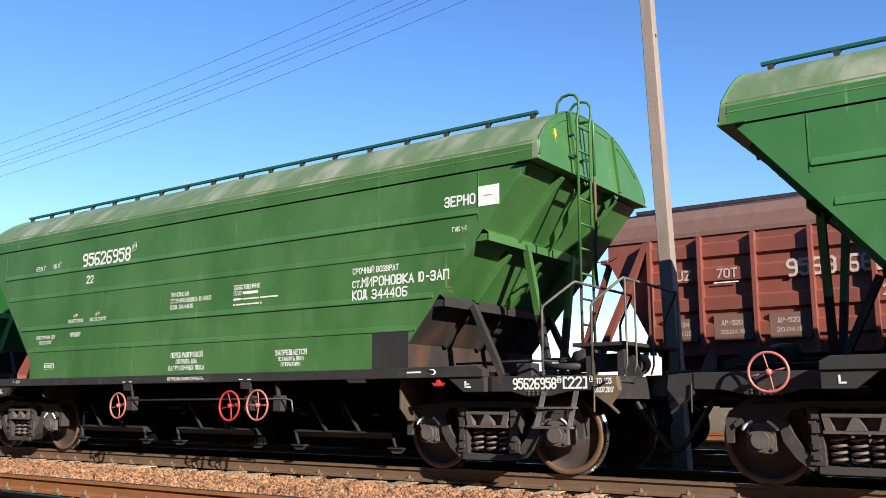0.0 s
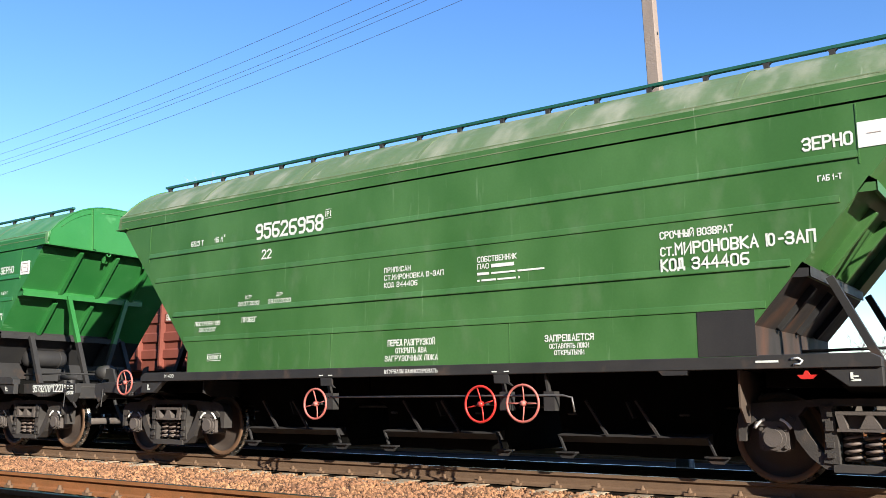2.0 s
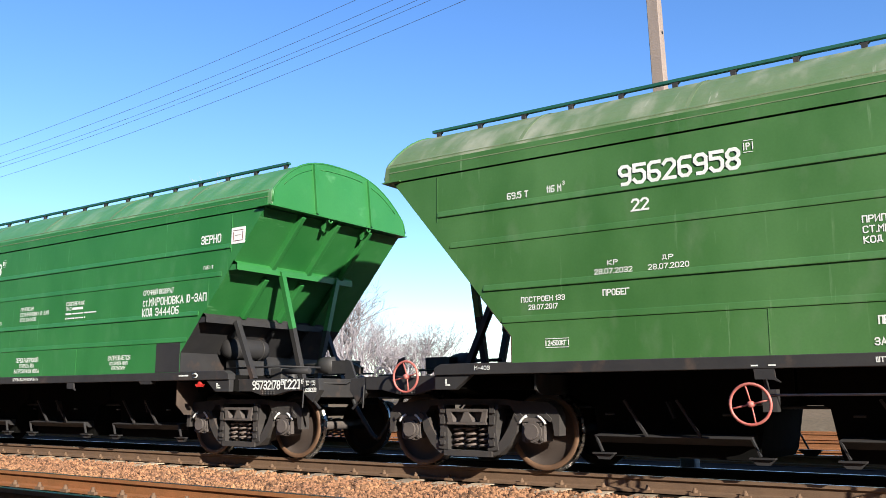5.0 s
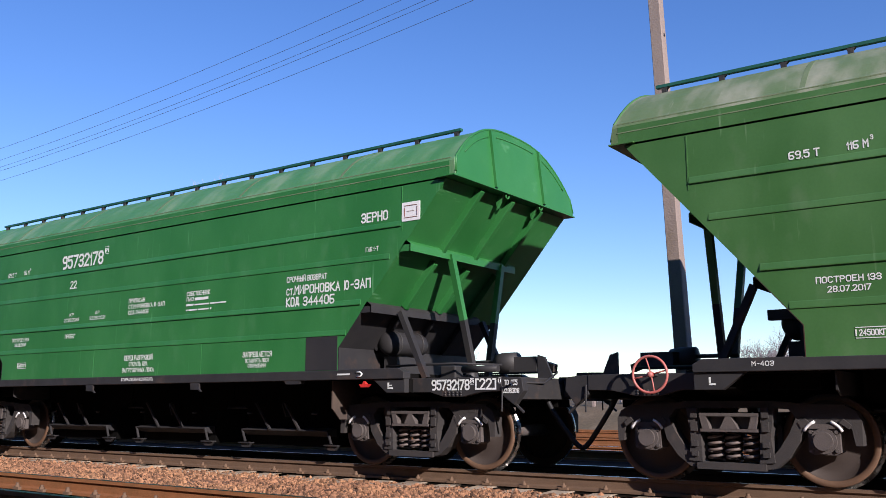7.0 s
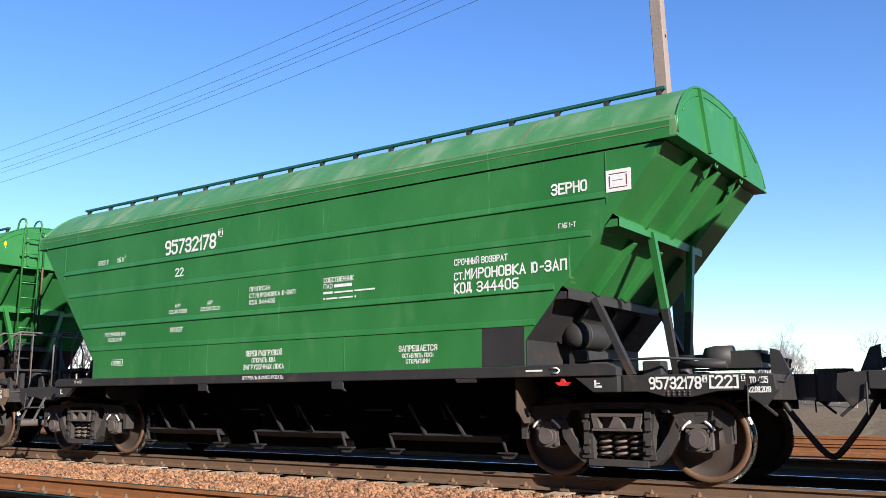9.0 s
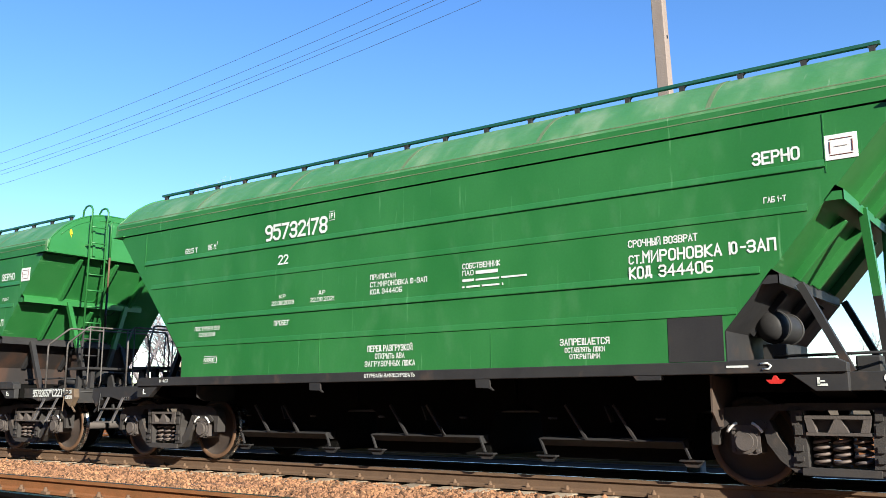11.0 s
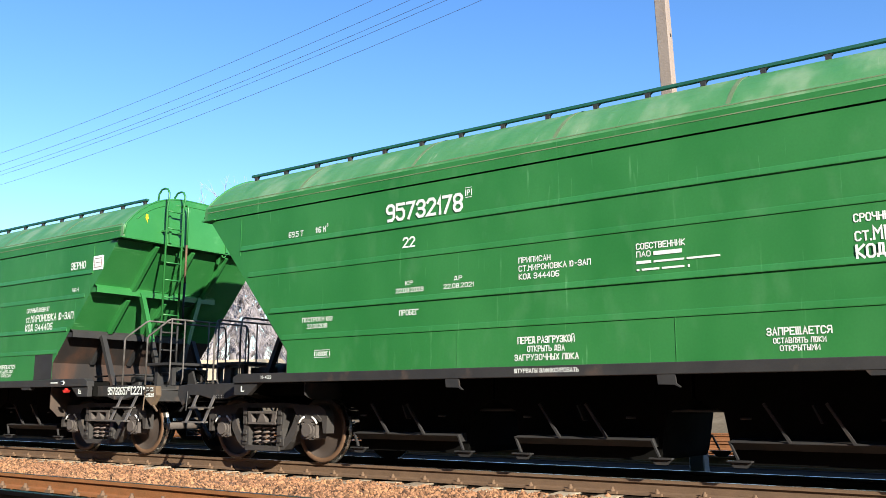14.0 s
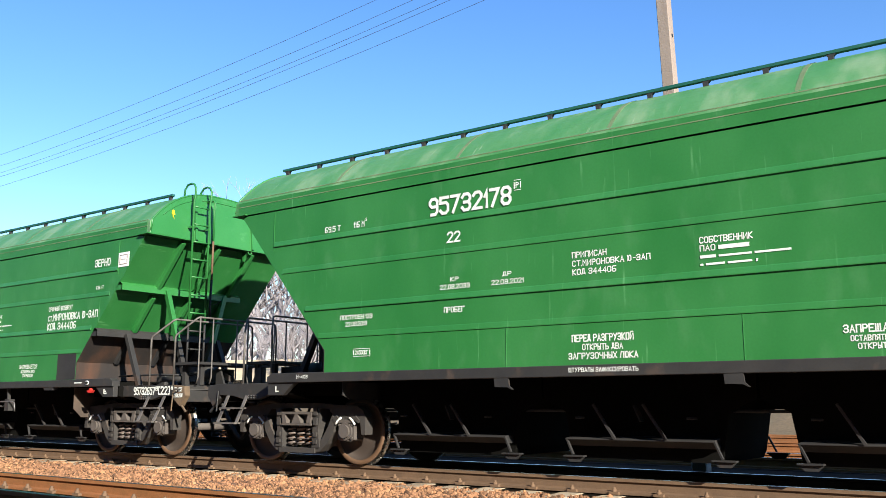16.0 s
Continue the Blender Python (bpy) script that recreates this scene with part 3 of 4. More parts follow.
            part("end_rib", Shape().prism([(e * end_x(3.75), 3.75), (e * (end_x(3.75) + .045), 3.75), (e * (end_x(zt) + .045), zt), (e * end_x(zt), zt)], yy - .025, yy + .025), paint, w)
        for yy in (-.32, .62):
            hk = Shape().prism([(e * 6.08, 3.73), (e * 6.22, 3.73), (e * 6.18, 3.66), (e * 6.11, 3.54)], yy - .03, yy + .03)
            hk.ring((e * 6.25, yy + .02, 3.705), .042, .014, "x", 12, 6)
            part("lifting_lug", hk, paint, w)
        # sloping ribs and cross beams
        nx, nz = (ZE - ZK), -(EX - BX)
        ln = math.hypot(nx, nz)
        nx, nz = nx / ln, nz / ln
        for yy in (-.84, -.04, .76):
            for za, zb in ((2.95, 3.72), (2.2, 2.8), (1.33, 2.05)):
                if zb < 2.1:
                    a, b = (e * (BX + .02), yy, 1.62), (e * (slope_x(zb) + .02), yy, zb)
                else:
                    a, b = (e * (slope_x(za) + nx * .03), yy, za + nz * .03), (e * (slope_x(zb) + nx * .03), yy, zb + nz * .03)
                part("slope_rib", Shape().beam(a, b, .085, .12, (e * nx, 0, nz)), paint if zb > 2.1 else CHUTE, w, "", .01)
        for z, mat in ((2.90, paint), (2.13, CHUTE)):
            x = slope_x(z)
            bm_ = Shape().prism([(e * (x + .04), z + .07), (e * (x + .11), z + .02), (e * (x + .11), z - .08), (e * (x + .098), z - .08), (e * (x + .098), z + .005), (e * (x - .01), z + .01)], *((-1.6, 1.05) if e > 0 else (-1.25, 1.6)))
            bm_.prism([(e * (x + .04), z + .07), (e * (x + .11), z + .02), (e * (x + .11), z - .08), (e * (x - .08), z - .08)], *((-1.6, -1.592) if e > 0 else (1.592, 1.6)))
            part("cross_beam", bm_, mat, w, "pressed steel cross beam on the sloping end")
        pl = Shape().prism([(e * (slope_x(2.1) + .006), 2.1), (e * (BX + .006), ZK), (e * (BX + .006), ZB), (e * (BX - .004), ZB), (e * (BX - .004), ZK), (e * (slope_x(2.1) - .004), 2.1)], -1.603, 1.603)
        part("lower_end_plate", pl, ENDPLATE if rusty else CHUTE, w, "dark rust-stained lower end plate" if rusty else "dark grey lower end plate")
        for s in (-1, 1):
            a, b = Vector((e * 5.54, s * .66, 2.90)), Vector((e * 5.60, s * .16, 1.17))
            m_ = a + (b - a) * .52
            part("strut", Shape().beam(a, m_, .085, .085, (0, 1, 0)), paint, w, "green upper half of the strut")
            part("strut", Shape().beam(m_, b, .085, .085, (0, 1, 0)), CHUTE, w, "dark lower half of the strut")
            part("strut", Shape().beam((e * 4.95, s * 1.02, 2.10), (e * 5.39, s * 1.02, 1.18), .075, .09, (0, 1, 0)), CHUTE, w)
    # teal walkway edges along the roof
    for s in (-1, 1):
        part("walkway", Shape().box(-6.0, 5.88, s * .88 - .03, s * .88 + .03, 4.566, 4.602), TEAL, w, "teal walkway edge rail")
        for k in range(18):
            x = -5.9 + k * 11.7 / 17
            part("walkway_bracket", Shape().prism([(x - .025, 4.46), (x + .025, 4.46), (x + .03, 4.54), (x + .06, 4.567), (x - .05, 4.567), (x - .03, 4.54)], s * .88 - .025, s * .88 + .025), FRAME, w, "dark walkway bracket")


def underframe(w, primed):
    for s in (-1, 1):
        sill = Shape().prism([(-5.46, 1.165), (5.46, 1.165), (5.46, 1.25), (5.36, 1.30), (4.36, 1.30), (4.35, 1.292), (-4.35, 1.292), (-4.36, 1.30), (-5.36, 1.30), (-5.46, 1.25)],
                             s * 1.46, s * 1.606)
        part("side_sill", sill, FRAME, w, "black painted side sill", .006)
        for e in (-1, 1):
            k = Shape().prism([(e * 4.92, 1.165), (e * 5.46, 1.165), (e * 5.46, .985), (e * 5.16, .985)], s * 1.49, s * 1.58)
            part("end_gusset", k, FRAME, w, "", .006)
            b = Shape().prism([(e * 5.40, 1.172), (e * 6.78, 1.172), (e * 6.78, 1.0), (e * 6.48, .99), (e * 6.20, .93), (e * 5.92, .93), (e * 5.70, .99), (e * 5.40, .99)], s * 1.26, s * 1.36)
            part("end_beam", b, FRAME, w, "black end beam of the underframe", .006)
            for q in range(5):
                for zz in (.955, .985):
                    part("rivet", Shape().lathe([(0, s * .012), (.012, s * .010), (.016, 0)], (e * (5.94 + .06 * q), s * 1.36, zz), n=8), FRAME, w)
            g = Shape().prism([(e * 6.78, 1.172), (e * 7.06, 1.15), (e * 7.08, 1.0), (e * 6.95, .83), (e * 6.78, .95)], s * 1.24, s * 1.35)
            g.beam((e * 6.82, s * 1.30, .95), (e * 7.06, s * 1.30, .74), .03, .03)
            g.tube([(e * 6.80, s * 1.37, 1.06), (e * 6.80, s * 1.39, .75)], .012, 6)
            part("corner_plate", g, OCHRE if primed and e > 0 else FRAME, w, "ochre primed corner plate of the headstock" if primed and e > 0 else "corner plate of the headstock", .006)
    for e in (-1, 1):
        hs = Shape().box(min(e * 6.80, e * 6.98), max(e * 6.80, e * 6.98), -1.26, 1.26, .90, 1.168)
        hs.box(min(e * 5.3, e * 6.82), max(e * 5.3, e * 6.82), -1.258, 1.258, 1.15, 1.168)
        part("headstock", hs, FRAME, w, "black headstock and end deck", .005)
        c = Shape().box(min(e * 6.9, e * 7.18), max(e * 6.9, e * 7.18), -.13, .13, .93, 1.19)
        c.prism([(e * 7.15, -.10), (e * 7.22, -.22), (e * 7.42, -.24), (e * 7.5, -.12), (e * 7.36, -.05), (e * 7.36, .06), (e * 7.48, .14), (e * 7.40, .24), (e * 7.22, .2)], .88, 1.24, "z")
        part("coupler", c, FRAME, w, "cast automatic coupler head", .01)
        hose = [(e * 6.86, -.40, 1.0), (e * 6.88, -.42, .90), (e * 6.95, -.42, .78), (e * 7.10, -.41, .57), (e * 7.24, -.40, .39), (e * 7.31, -.39, .32), (e * 7.36, -.38, .30)]
        part("air_hose", Shape().tube(hose, .034, 8), RUBBER, w, "black rubber air hose")
    part("end_apron", Shape().prism([(-1.46, 1.16), (1.46, 1.16), (1.46, .78), (1.30, .63), (-1.30, .63), (-1.46, .78)], 4.09, 4.11, "x"), APRON, w, "rust-stained apron plate across the underframe")
    # Plate added at the other end to block light through the gap there.
    part("end_apron", Shape().prism([(-1.46, 1.16), (1.46, 1.16), (1.46, .98), (1.30, .92), (-1.30, .92), (-1.46, .98)], -4.11, -4.09, "x"), FRAME, w)
    part("centre_sill", Shape().box(-6.9, 6.9, -.17, .17, .80, 1.16), SHADE_BLACK, w)
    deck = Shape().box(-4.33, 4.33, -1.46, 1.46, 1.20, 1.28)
    part("underside", deck, SHADE_BLACK, w)
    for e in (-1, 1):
        # The wider upper box is added to block the sky below the slopes.
        part("body_bolster", Shape().box(min(e * 4.30, e * 5.5), max(e * 4.30, e * 5.5), -1.2, 1.2, .985, 1.148).box(min(e * 4.14, e * 5.28), max(e * 4.14, e * 5.28), -1.44, 1.44, 1.152, 1.24), SHADE_BLACK, w)
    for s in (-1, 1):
        part("bolster_beam", Shape().prism([(-1.45, 1.16), (1.45, 1.16), (1.45, 1.0), (.4, .80), (-.4, .80), (-1.45, 1.0)], s * 5.25 - .18, s * 5.25 + .18, "x"), SHADE_BLACK, w)
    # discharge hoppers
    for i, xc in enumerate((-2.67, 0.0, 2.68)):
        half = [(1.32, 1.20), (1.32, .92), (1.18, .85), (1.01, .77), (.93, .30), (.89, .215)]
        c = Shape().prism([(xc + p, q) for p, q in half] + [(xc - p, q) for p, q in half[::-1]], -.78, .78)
        part("discharge_chute", c, SHADE_BLACK, w, "discharge chute, coloured near-black for the shade under the wagon")
        for s in (-1, 1):
            f = Shape().prism([(s * .77, .49), (s * 1.0, .46), (s * 1.0, .445), (s * .88, .37), (s * .77, .37)], xc - .90, xc + .90, "x")
            part("chute_flap", f, CHUTE, w, "grey edge of the discharge flap", .004)
            for q in (-.26, .36):
                part("flap_rod", Shape().beam((xc + q - .22, s * 1.10, .86), (xc + q, s * 1.0, .46), .028, .035, (0, 1, 0)), CHUTE, w)
            part("flap_lever", Shape().beam((xc - .02, s * .95, .84), (xc + .06, s * .95, .66), .02, .10, (0, 1, 0)), CHUTE, w)
            for q in (-.75, .62):
                part("bolt", Shape().tube([(xc + q, s * 1.02, .70), (xc + q + .12, s * 1.04, .70)], .014, 6), CHUTE, w)
            for q in (-.90, .90):
                h = Shape().beam((xc + q, s * .98, .46), (xc + q + .09, s * .99, .27), .035, .02)
                h.box(xc + q - .02, xc + q + .24, s * .99 - .05, s * .99 + .05, .245, .262)
                h.prism([(xc + q - .02, .247), (xc + q + .24, .247), (xc + q + .18, .185), (xc + q + .05, .185)], s * .99 - .02, s * .99 + .02)
                part("flap_lever", h, CHUTE, w)
    for x in (-1.42, 1.36):
        part("sill_bracket", Shape().prism([(x - .11, 1.165), (x + .09, 1.165), (x + .10, 1.07), (x + .15, 1.03), (x + .14, 1.025), (x + .08, 1.055), (x - .10, 1.06)], -1.6, -1.57), FRAME, w)
    part("sill_bracket", Shape().prism([(3.3, 1.165), (3.62, 1.165), (3.60, 1.115), (3.34, 1.115)], -1.6, -1.5), CHUTE, w)
    part("brake_pipe", Shape().tube([(-6.9, -.5, .92), (-4, -.62, .78), (4, -.62, .78), (6.9, -.5, .92)], .02, 6), FRAME, w)


def end_ladder(w, paint, e):
    """Ladder with hoops, platform, handrails and steps at the end e."""
    l = new("ladder")
    l.parent = w
    l["label"] = "green steel ladder with hooped top"
    for y in (-.82, -.47):
        top = [(6.40, y, 2.25), (6.40, y, 4.40), (6.43, y, 4.54), (6.43, y, 4.65), (6.38, y, 4.725), (6.30, y, 4.75), (6.20, y, 4.735), (6.13, y, 4.66), (6.11, y, roof_z(y) - .03)]
        part("ladder_rail", Shape().tube([(e * p, e * q, r) for p, q, r in top], .019, 8), paint, l)
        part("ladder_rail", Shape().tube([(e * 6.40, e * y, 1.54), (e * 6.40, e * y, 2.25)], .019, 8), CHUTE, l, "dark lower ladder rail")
    part("warning_mark", Shape().prism([(e * -1.16, 4.22), (e * -1.13, 4.22), (e * -1.11, 4.13), (e * -1.14, 4.13), (e * -1.12, 4.05), (e * -1.17, 4.15)], e * 6.246, e * 6.262, "x"), YELLOW, w, "small yellow warning sign")
    for k in range(9):
        z = 1.80 + .315 * k
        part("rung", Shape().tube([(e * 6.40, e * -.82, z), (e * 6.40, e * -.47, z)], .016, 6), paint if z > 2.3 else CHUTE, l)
    for y in (-.82, -.47):
        part("ladder_bracket", Shape().beam((e * 6.24, e * y, 3.95), (e * 6.40, e * y, 3.95), .03, .03), paint, l)
    part("conduit", Shape().tube([(e * 6.22, e * -.37, 4.50), (e * 6.40, e * -.37, 4.50), (e * 6.41, e * -.37, 4.44), (e * 6.41, e * -.37, 3.75)], .02, 6), paint, w, "green cable conduit beside the ladder")
    part("conduit", Shape().tube([(e * 6.41, e * -.37, 3.75), (e * 6.41, e * -.37, 3.05)], .02, 6), RAILSIDE, w, "rusty lower half of the conduit")
    part("cable", Shape().tube([(e * 6.41, e * -.37, 3.05), (e * 6.38, e * -.36, 2.6), (e * 6.40, e * -.36, 2.3)], .022, 6), RUBBER, w, "black cable")
    part("cable_tail", Shape().tube([(e * 6.40, e * -.37, 2.62), (e * 6.55, e * -.36, 2.60), (e * 6.68, e * -.35, 2.66)], .006, 5), RUBBER, w)

    def box(x0, x1, y0, y1, z0, z1):
        return Shape().box(min(e * x0, e * x1), max(e * x0, e * x1), min(e * y0, e * y1), max(e * y0, e * y1), z0, z1)

    part("platform", box(6.40, 7.08, -1.1, .56, 1.51, 1.555), CHUTE, w, "dark steel brakeman platform", .004)
    for y in (-.95, .42):
        part("platform_post", box(6.52, 6.60, y - .04, y + .04, 1.17, 1.51), CHUTE, w)
        part("platform_post", box(6.92, 7.0, y - .04, y + .04, 1.17, 1.51), CHUTE, w)
    for x0, x1 in ((6.14, 6.46), (6.78, 7.08)):
        p = [(x0, -1.36, 1.17), (x0, -1.36, 1.95), (x0 + .02, -1.35, 2.0), (x1 - .02, -1.16, 2.26), (x1, -1.12, 2.285), (x1, .54, 2.285), (x1 - .02, .60, 2.26), (x0 + .02, .88, 1.97), (x0, .89, 1.92), (x0, .89, 1.17)]
        part("handrail", Shape().tube([(e * q, e * r, z) for q, r, z in p], .017, 8), RAILING, w, "grey tube handrail")
    for x, y in ((7.10, -1.12), (7.10, -.85), (7.10, -.33), (7.10, .54)):
        part("baluster", Shape().tube([(e * x, e * y, 2.28), (e * x, e * y, 1.30), (e * (x - .04), e * y, 1.19)], .013, 6), RAILING, w)
    for s in (-1, 1):
        for x in (6.15, 6.57):
            part("footstep_bar", Shape().beam((e * x, s * 1.36, .99), (e * x, s * 1.56, .57), .06, .014, (0, 1, 0)), RAILING, w)
        for z, ys in ((.58, 1.555), (.80, 1.45)):
            part("footstep", Shape().box(min(e * 6.12, e * 6.60), max(e * 6.12, e * 6.60), s * ys - .06, s * ys + .06, z - .012, z + .012), RAILING, w, "hanging steel footstep")


def brake_end(w, e, tank):
    """Air reservoir, brake cylinder, rods and pipes on the deck at the end e."""
    P = lambda x, y, z: (e * x, e * y, z)
    if tank:
        c = (e * 4.58, -.48, 1.69)
        part("air_tank", Shape().lathe([(0, -.45), (.09, -.44), (.145, -.40), (.17, -.33), (.17, .33), (.145, .40), (0, .45)], c, n=24), CHUTE, w, "dark grey air reservoir")
        for y in (-.25, .25):
            part("tank_strap", Shape().ring((c[0], c[1] + y, c[2]), .174, .012), FRAME, w)
        part("tank_stand", Shape().box(c[0] - .12, c[0] + .12, c[1] - .3, c[1] + .3, 1.17, 1.50), FRAME, w)
        if e < 0:
            part("tank_bracket", Shape().box(*sorted((e * 4.40, e * 4.84)), -.98, -.88, 1.72, 1.83).box(*sorted((e * 4.40, e * 4.52)), -.98, -.88, 1.17, 1.72), FRAME, w, "black bracket beside the air reservoir")
    v = Shape().lathe([(0, -.2), (.12, -.2), (.14, -.1), (.14, .12), (.0, .14)], P(6.15, -.12, 1.40), "x", 16)
    v.box(min(e * 6.2, e * 6.62), max(e * 6.2, e * 6.62), -.22, .06, 1.27, 1.47)
    part("brake_cylinder", v, FRAME, w, "black brake cylinder")
    part("brake_rod", Shape().beam(P(6.5, -.1, 1.42), P(6.95, -.3, 1.30), .07, .10), FRAME, w)
    part("brake_rod", Shape().tube([P(5.5, -.1, 1.42), P(6.1, -.1, 1.42)], .025, 8), FRAME, w)
    part("pipe", Shape().tube([P(5.9, -.9, 1.29), P(6.45, -.9, 1.29)], .045, 10), CHUTE, w)
    part("pipe", Shape().tube([P(4.6, -.9, 1.36), P(5.7, -.8, 1.38), P(6.2, -.4, 1.36)], .016, 6), CHUTE, w)
    part("pipe", Shape().tube([P(4.6, .5, 1.28), P(6.6, .4, 1.28)], .016, 6), CHUTE, w)
    part("valve", Shape().box(*sorted((e * 5.35, e * 5.6)), *sorted((e * -.65, e * -.45)), 1.17, 1.36), FRAME, w, "", .02)
    part("valve", Shape().lathe([(0, .16), (.07, .15), (.08, 0)], P(5.9, -.7, 1.17), "z", 12), FRAME, w)
    part("uncoupling_lever", Shape().prism([(e * 6.80, 1.17), (e * 7.02, 1.17), (e * 6.90, 1.44), (e * 6.80, 1.47)], -.5, -.46), FRAME, w)
    part("uncoupling_lever", Shape().tube([P(6.95, -1.45, 1.10), P(7.0, -.7, 1.10), P(7.0, -.35, 1.24)], .014, 6), FRAME, w)


LAY_B = dict(num=(-2.51, 3.262, 1.27, .245), n22=(-2.22, 2.885), kr=(-2.33, 2.29), dr=(-1.55, 2.29), prob=(-2.27, 1.992), post=(-4.04, 1.905), tare=(-3.79, 1.49),
             prip=-.44, sob=1.07, pered=-.09, sht=1.212, zap=2.73, sroch=3.30, zerno=(4.70, 3.275), gab=(4.79, 2.872), patch=3.715, plac=3.215)
LAY_A = dict(num=(-2.90, 3.215, 1.37, .24), n22=(-2.76, 2.913), kr=(-3.23, 2.247), dr=(-2.59, 2.247), prob=(-3.136, 2.0), post=(-4.19, 1.899), tare=(-3.87, 1.448),
             prip=-.43, sob=1.035, pered=.02, sht=1.20, zap=2.26, sroch=3.38, zerno=(4.895, 3.295), gab=(5.02, 2.972), patch=3.745, plac=3.25)


def boxed(w, x, z, a, h, y=-1.606):
    bar(w, x, z, a, .01, y), bar(w, x, z + h - .01, a, .01, y), bar(w, x, z + .01, .01, h - .02, y), bar(w, x + a - .01, z + .01, .01, h - .02, y)


def side_texts(w, number, dates, L, framed):
    a, b, c = dates
    x, z, ww, h = L["num"]
    if number:
        words(w, number, x, z, ww, h, y=-1.609, label="white stencilled wagon number")
        boxed(w, x + ww + .03, z + h * .68, .10, .135)
        words(w, "Р", x + ww + .055, z + h * .68 + .03, .045, .075)
    words(w, "22", *L["n22"], .21, .145)
    words(w, "69.5 т", -4.365, 3.258, .30, .085)
    words(w, "116 м", -3.82, 3.27, .20, .085)
    words(w, "3", -3.605, 3.34, .03, .05)
    for (x, z), head, date in ((L["kr"], "КР", a), (L["dr"], "ДР", b)):
        words(w, head, x + .16, z + .095, .13, .058), words(w, date, x, z, .46, .062)
    words(w, "ПРОБЕГ", *L["prob"], .32, .075)
    x, z = L["post"]
    words(w, "ПОСТРОЕН", x, z + .092, .43, .065), words(w, "133", x + .46, z + .092, .125, .065), words(w, c, x + .1, z, .39, .062)
    x, z = L["tare"]
    words(w, "24500кг", x + .03, z + .025, .24, .06), boxed(w, x, z, .3, .11)
    x = L["prip"]
    words(w, "ПРИПИСАН", x, 2.515, .44, .072), words(w, "СТ.МИРОНОВКА Ю-ЗАП", x, 2.415, .96, .072), words(w, "КОД 344406", x, 2.315, .55, .072)
    x = L["sob"]
    words(w, "СОБСТВЕННИК", x, 2.525, .56, .072), words(w, "ПАО", x, 2.44, .17, .068), bar(w, x + .2, 2.44, .32, .06)
    bar(w, x, 2.36, .17, .045), bar(w, x + .2, 2.365, .34, .03), bar(w, x + .57, 2.365, .36, .03)
    bar(w, x, 2.285, .03, .03), bar(w, x + .06, 2.285, .2, .032), bar(w, x + .29, 2.285, .25, .03), bar(w, x + .58, 2.28, .018, .04)
    x = L["pered"]
    words(w, "ПЕРЕД РАЗГРУЗКОЙ", x, 1.55, .76, .085, centre=True), words(w, "ОТКРЫТЬ ДВА", x, 1.455, .50, .072, centre=True)
    words(w, "ЗАГРУЗОЧНЫХ ЛЮКА", x, 1.355, .85, .075, centre=True)
    words(w, "ШТУРВАЛЫ ЗАФИКСИРОВАТЬ", x, L["sht"], .85, .052, y=-1.61, centre=True)
    x = L["zap"]
    words(w, "ЗАПРЕЩАЕТСЯ", x, 1.52, .62, .08, centre=True), words(w, "ОСТАВЛЯТЬ ЛЮКИ", x, 1.44, .50, .058, centre=True), words(w, "ОТКРЫТЫМИ", x, 1.365, .38, .058, centre=True)
    x = L["sroch"]
    words(w, "СРОЧНЫЙ ВОЗВРАТ", x, 2.565, .79, .085), words(w, "ст.", x, 2.38, .15, .10), words(w, "МИРОНОВКА", x + .16, 2.38, .88, .135), words(w, "Ю-ЗАП", x + 1.11, 2.38, .48, .135)
    words(w, "КОД", x, 2.21, .27, .14, y=-1.609), words(w, "344406", x + .34, 2.21, .60, .135, y=-1.609)
    words(w, "ЗЕРНО", *L["zerno"], .475, .14)
    words(w, "ГАБ 1-Т", *L["gab"], .225, .062)
    x, z = L["patch"], L["plac"]
    part("side_patch", Shape().box(x, x + .59, -1.604, -1.598, 1.297, 1.80), CHUTE, w, "dark grey painted patch above the sill")
    part("placard", Shape().box(5.41, 5.712, -1.607, -1.598, z, z + .255), PLACARD, w, "white placard", .003)
    if framed:
        for q in ((5.455, z + .045, .215, .008), (5.455, z + .205, .215, .008), (5.455, z + .045, .008, .165), (5.662, z + .045, .008, .165)):
            bar(w, *q, y=-1.612, mat=BROWN)
    bar(w, 5.50, z + .13, .12, .008, y=-1.612, mat=PALEWHITE)
    y = -1.366
    if number:
        words(w, number, 5.73, 1.012, .59, .135, y=y)
    words(w, "[22]", 6.40, 1.015, .31, .14, y=y)
    words(w, "Р", 6.335, 1.09, .035, .055, y=y), boxed(w, 6.325, 1.08, .055, .08, y), boxed(w, 6.735, 1.09, .04, .07, y)
    words(w, "ТО 455", 6.815, 1.065, .19, .068, y=-1.356), words(w, c, 6.80, .972, .23, .062, y=-1.356)
    bar(w, 5.18, 1.03, .025, .10, y=-1.586), bar(w, 5.18, 1.03, .09, .03, y=-1.586), bar(w, 5.20, 1.07, .05, .02, y=-1.586)
    bar(w, -5.30, 1.03, .02, .10, y=-1.586), bar(w, -5.30, 1.03, .07, .025, y=-1.586)
    words(w, "М-403", -4.85, 1.215, .22, .05, y=-1.61)
    bar(w, 4.32, 1.22, .22, .03, y=-1.61)
    hook = Shape().tube([(4.66, -1.612, 1.255), (4.73, -1.612, 1.26), (4.765, -1.612, 1.235), (4.74, -1.612, 1.205), (4.68, -1.612, 1.20)], .011, 5)
    part("hook_mark", hook, WHITE, w)
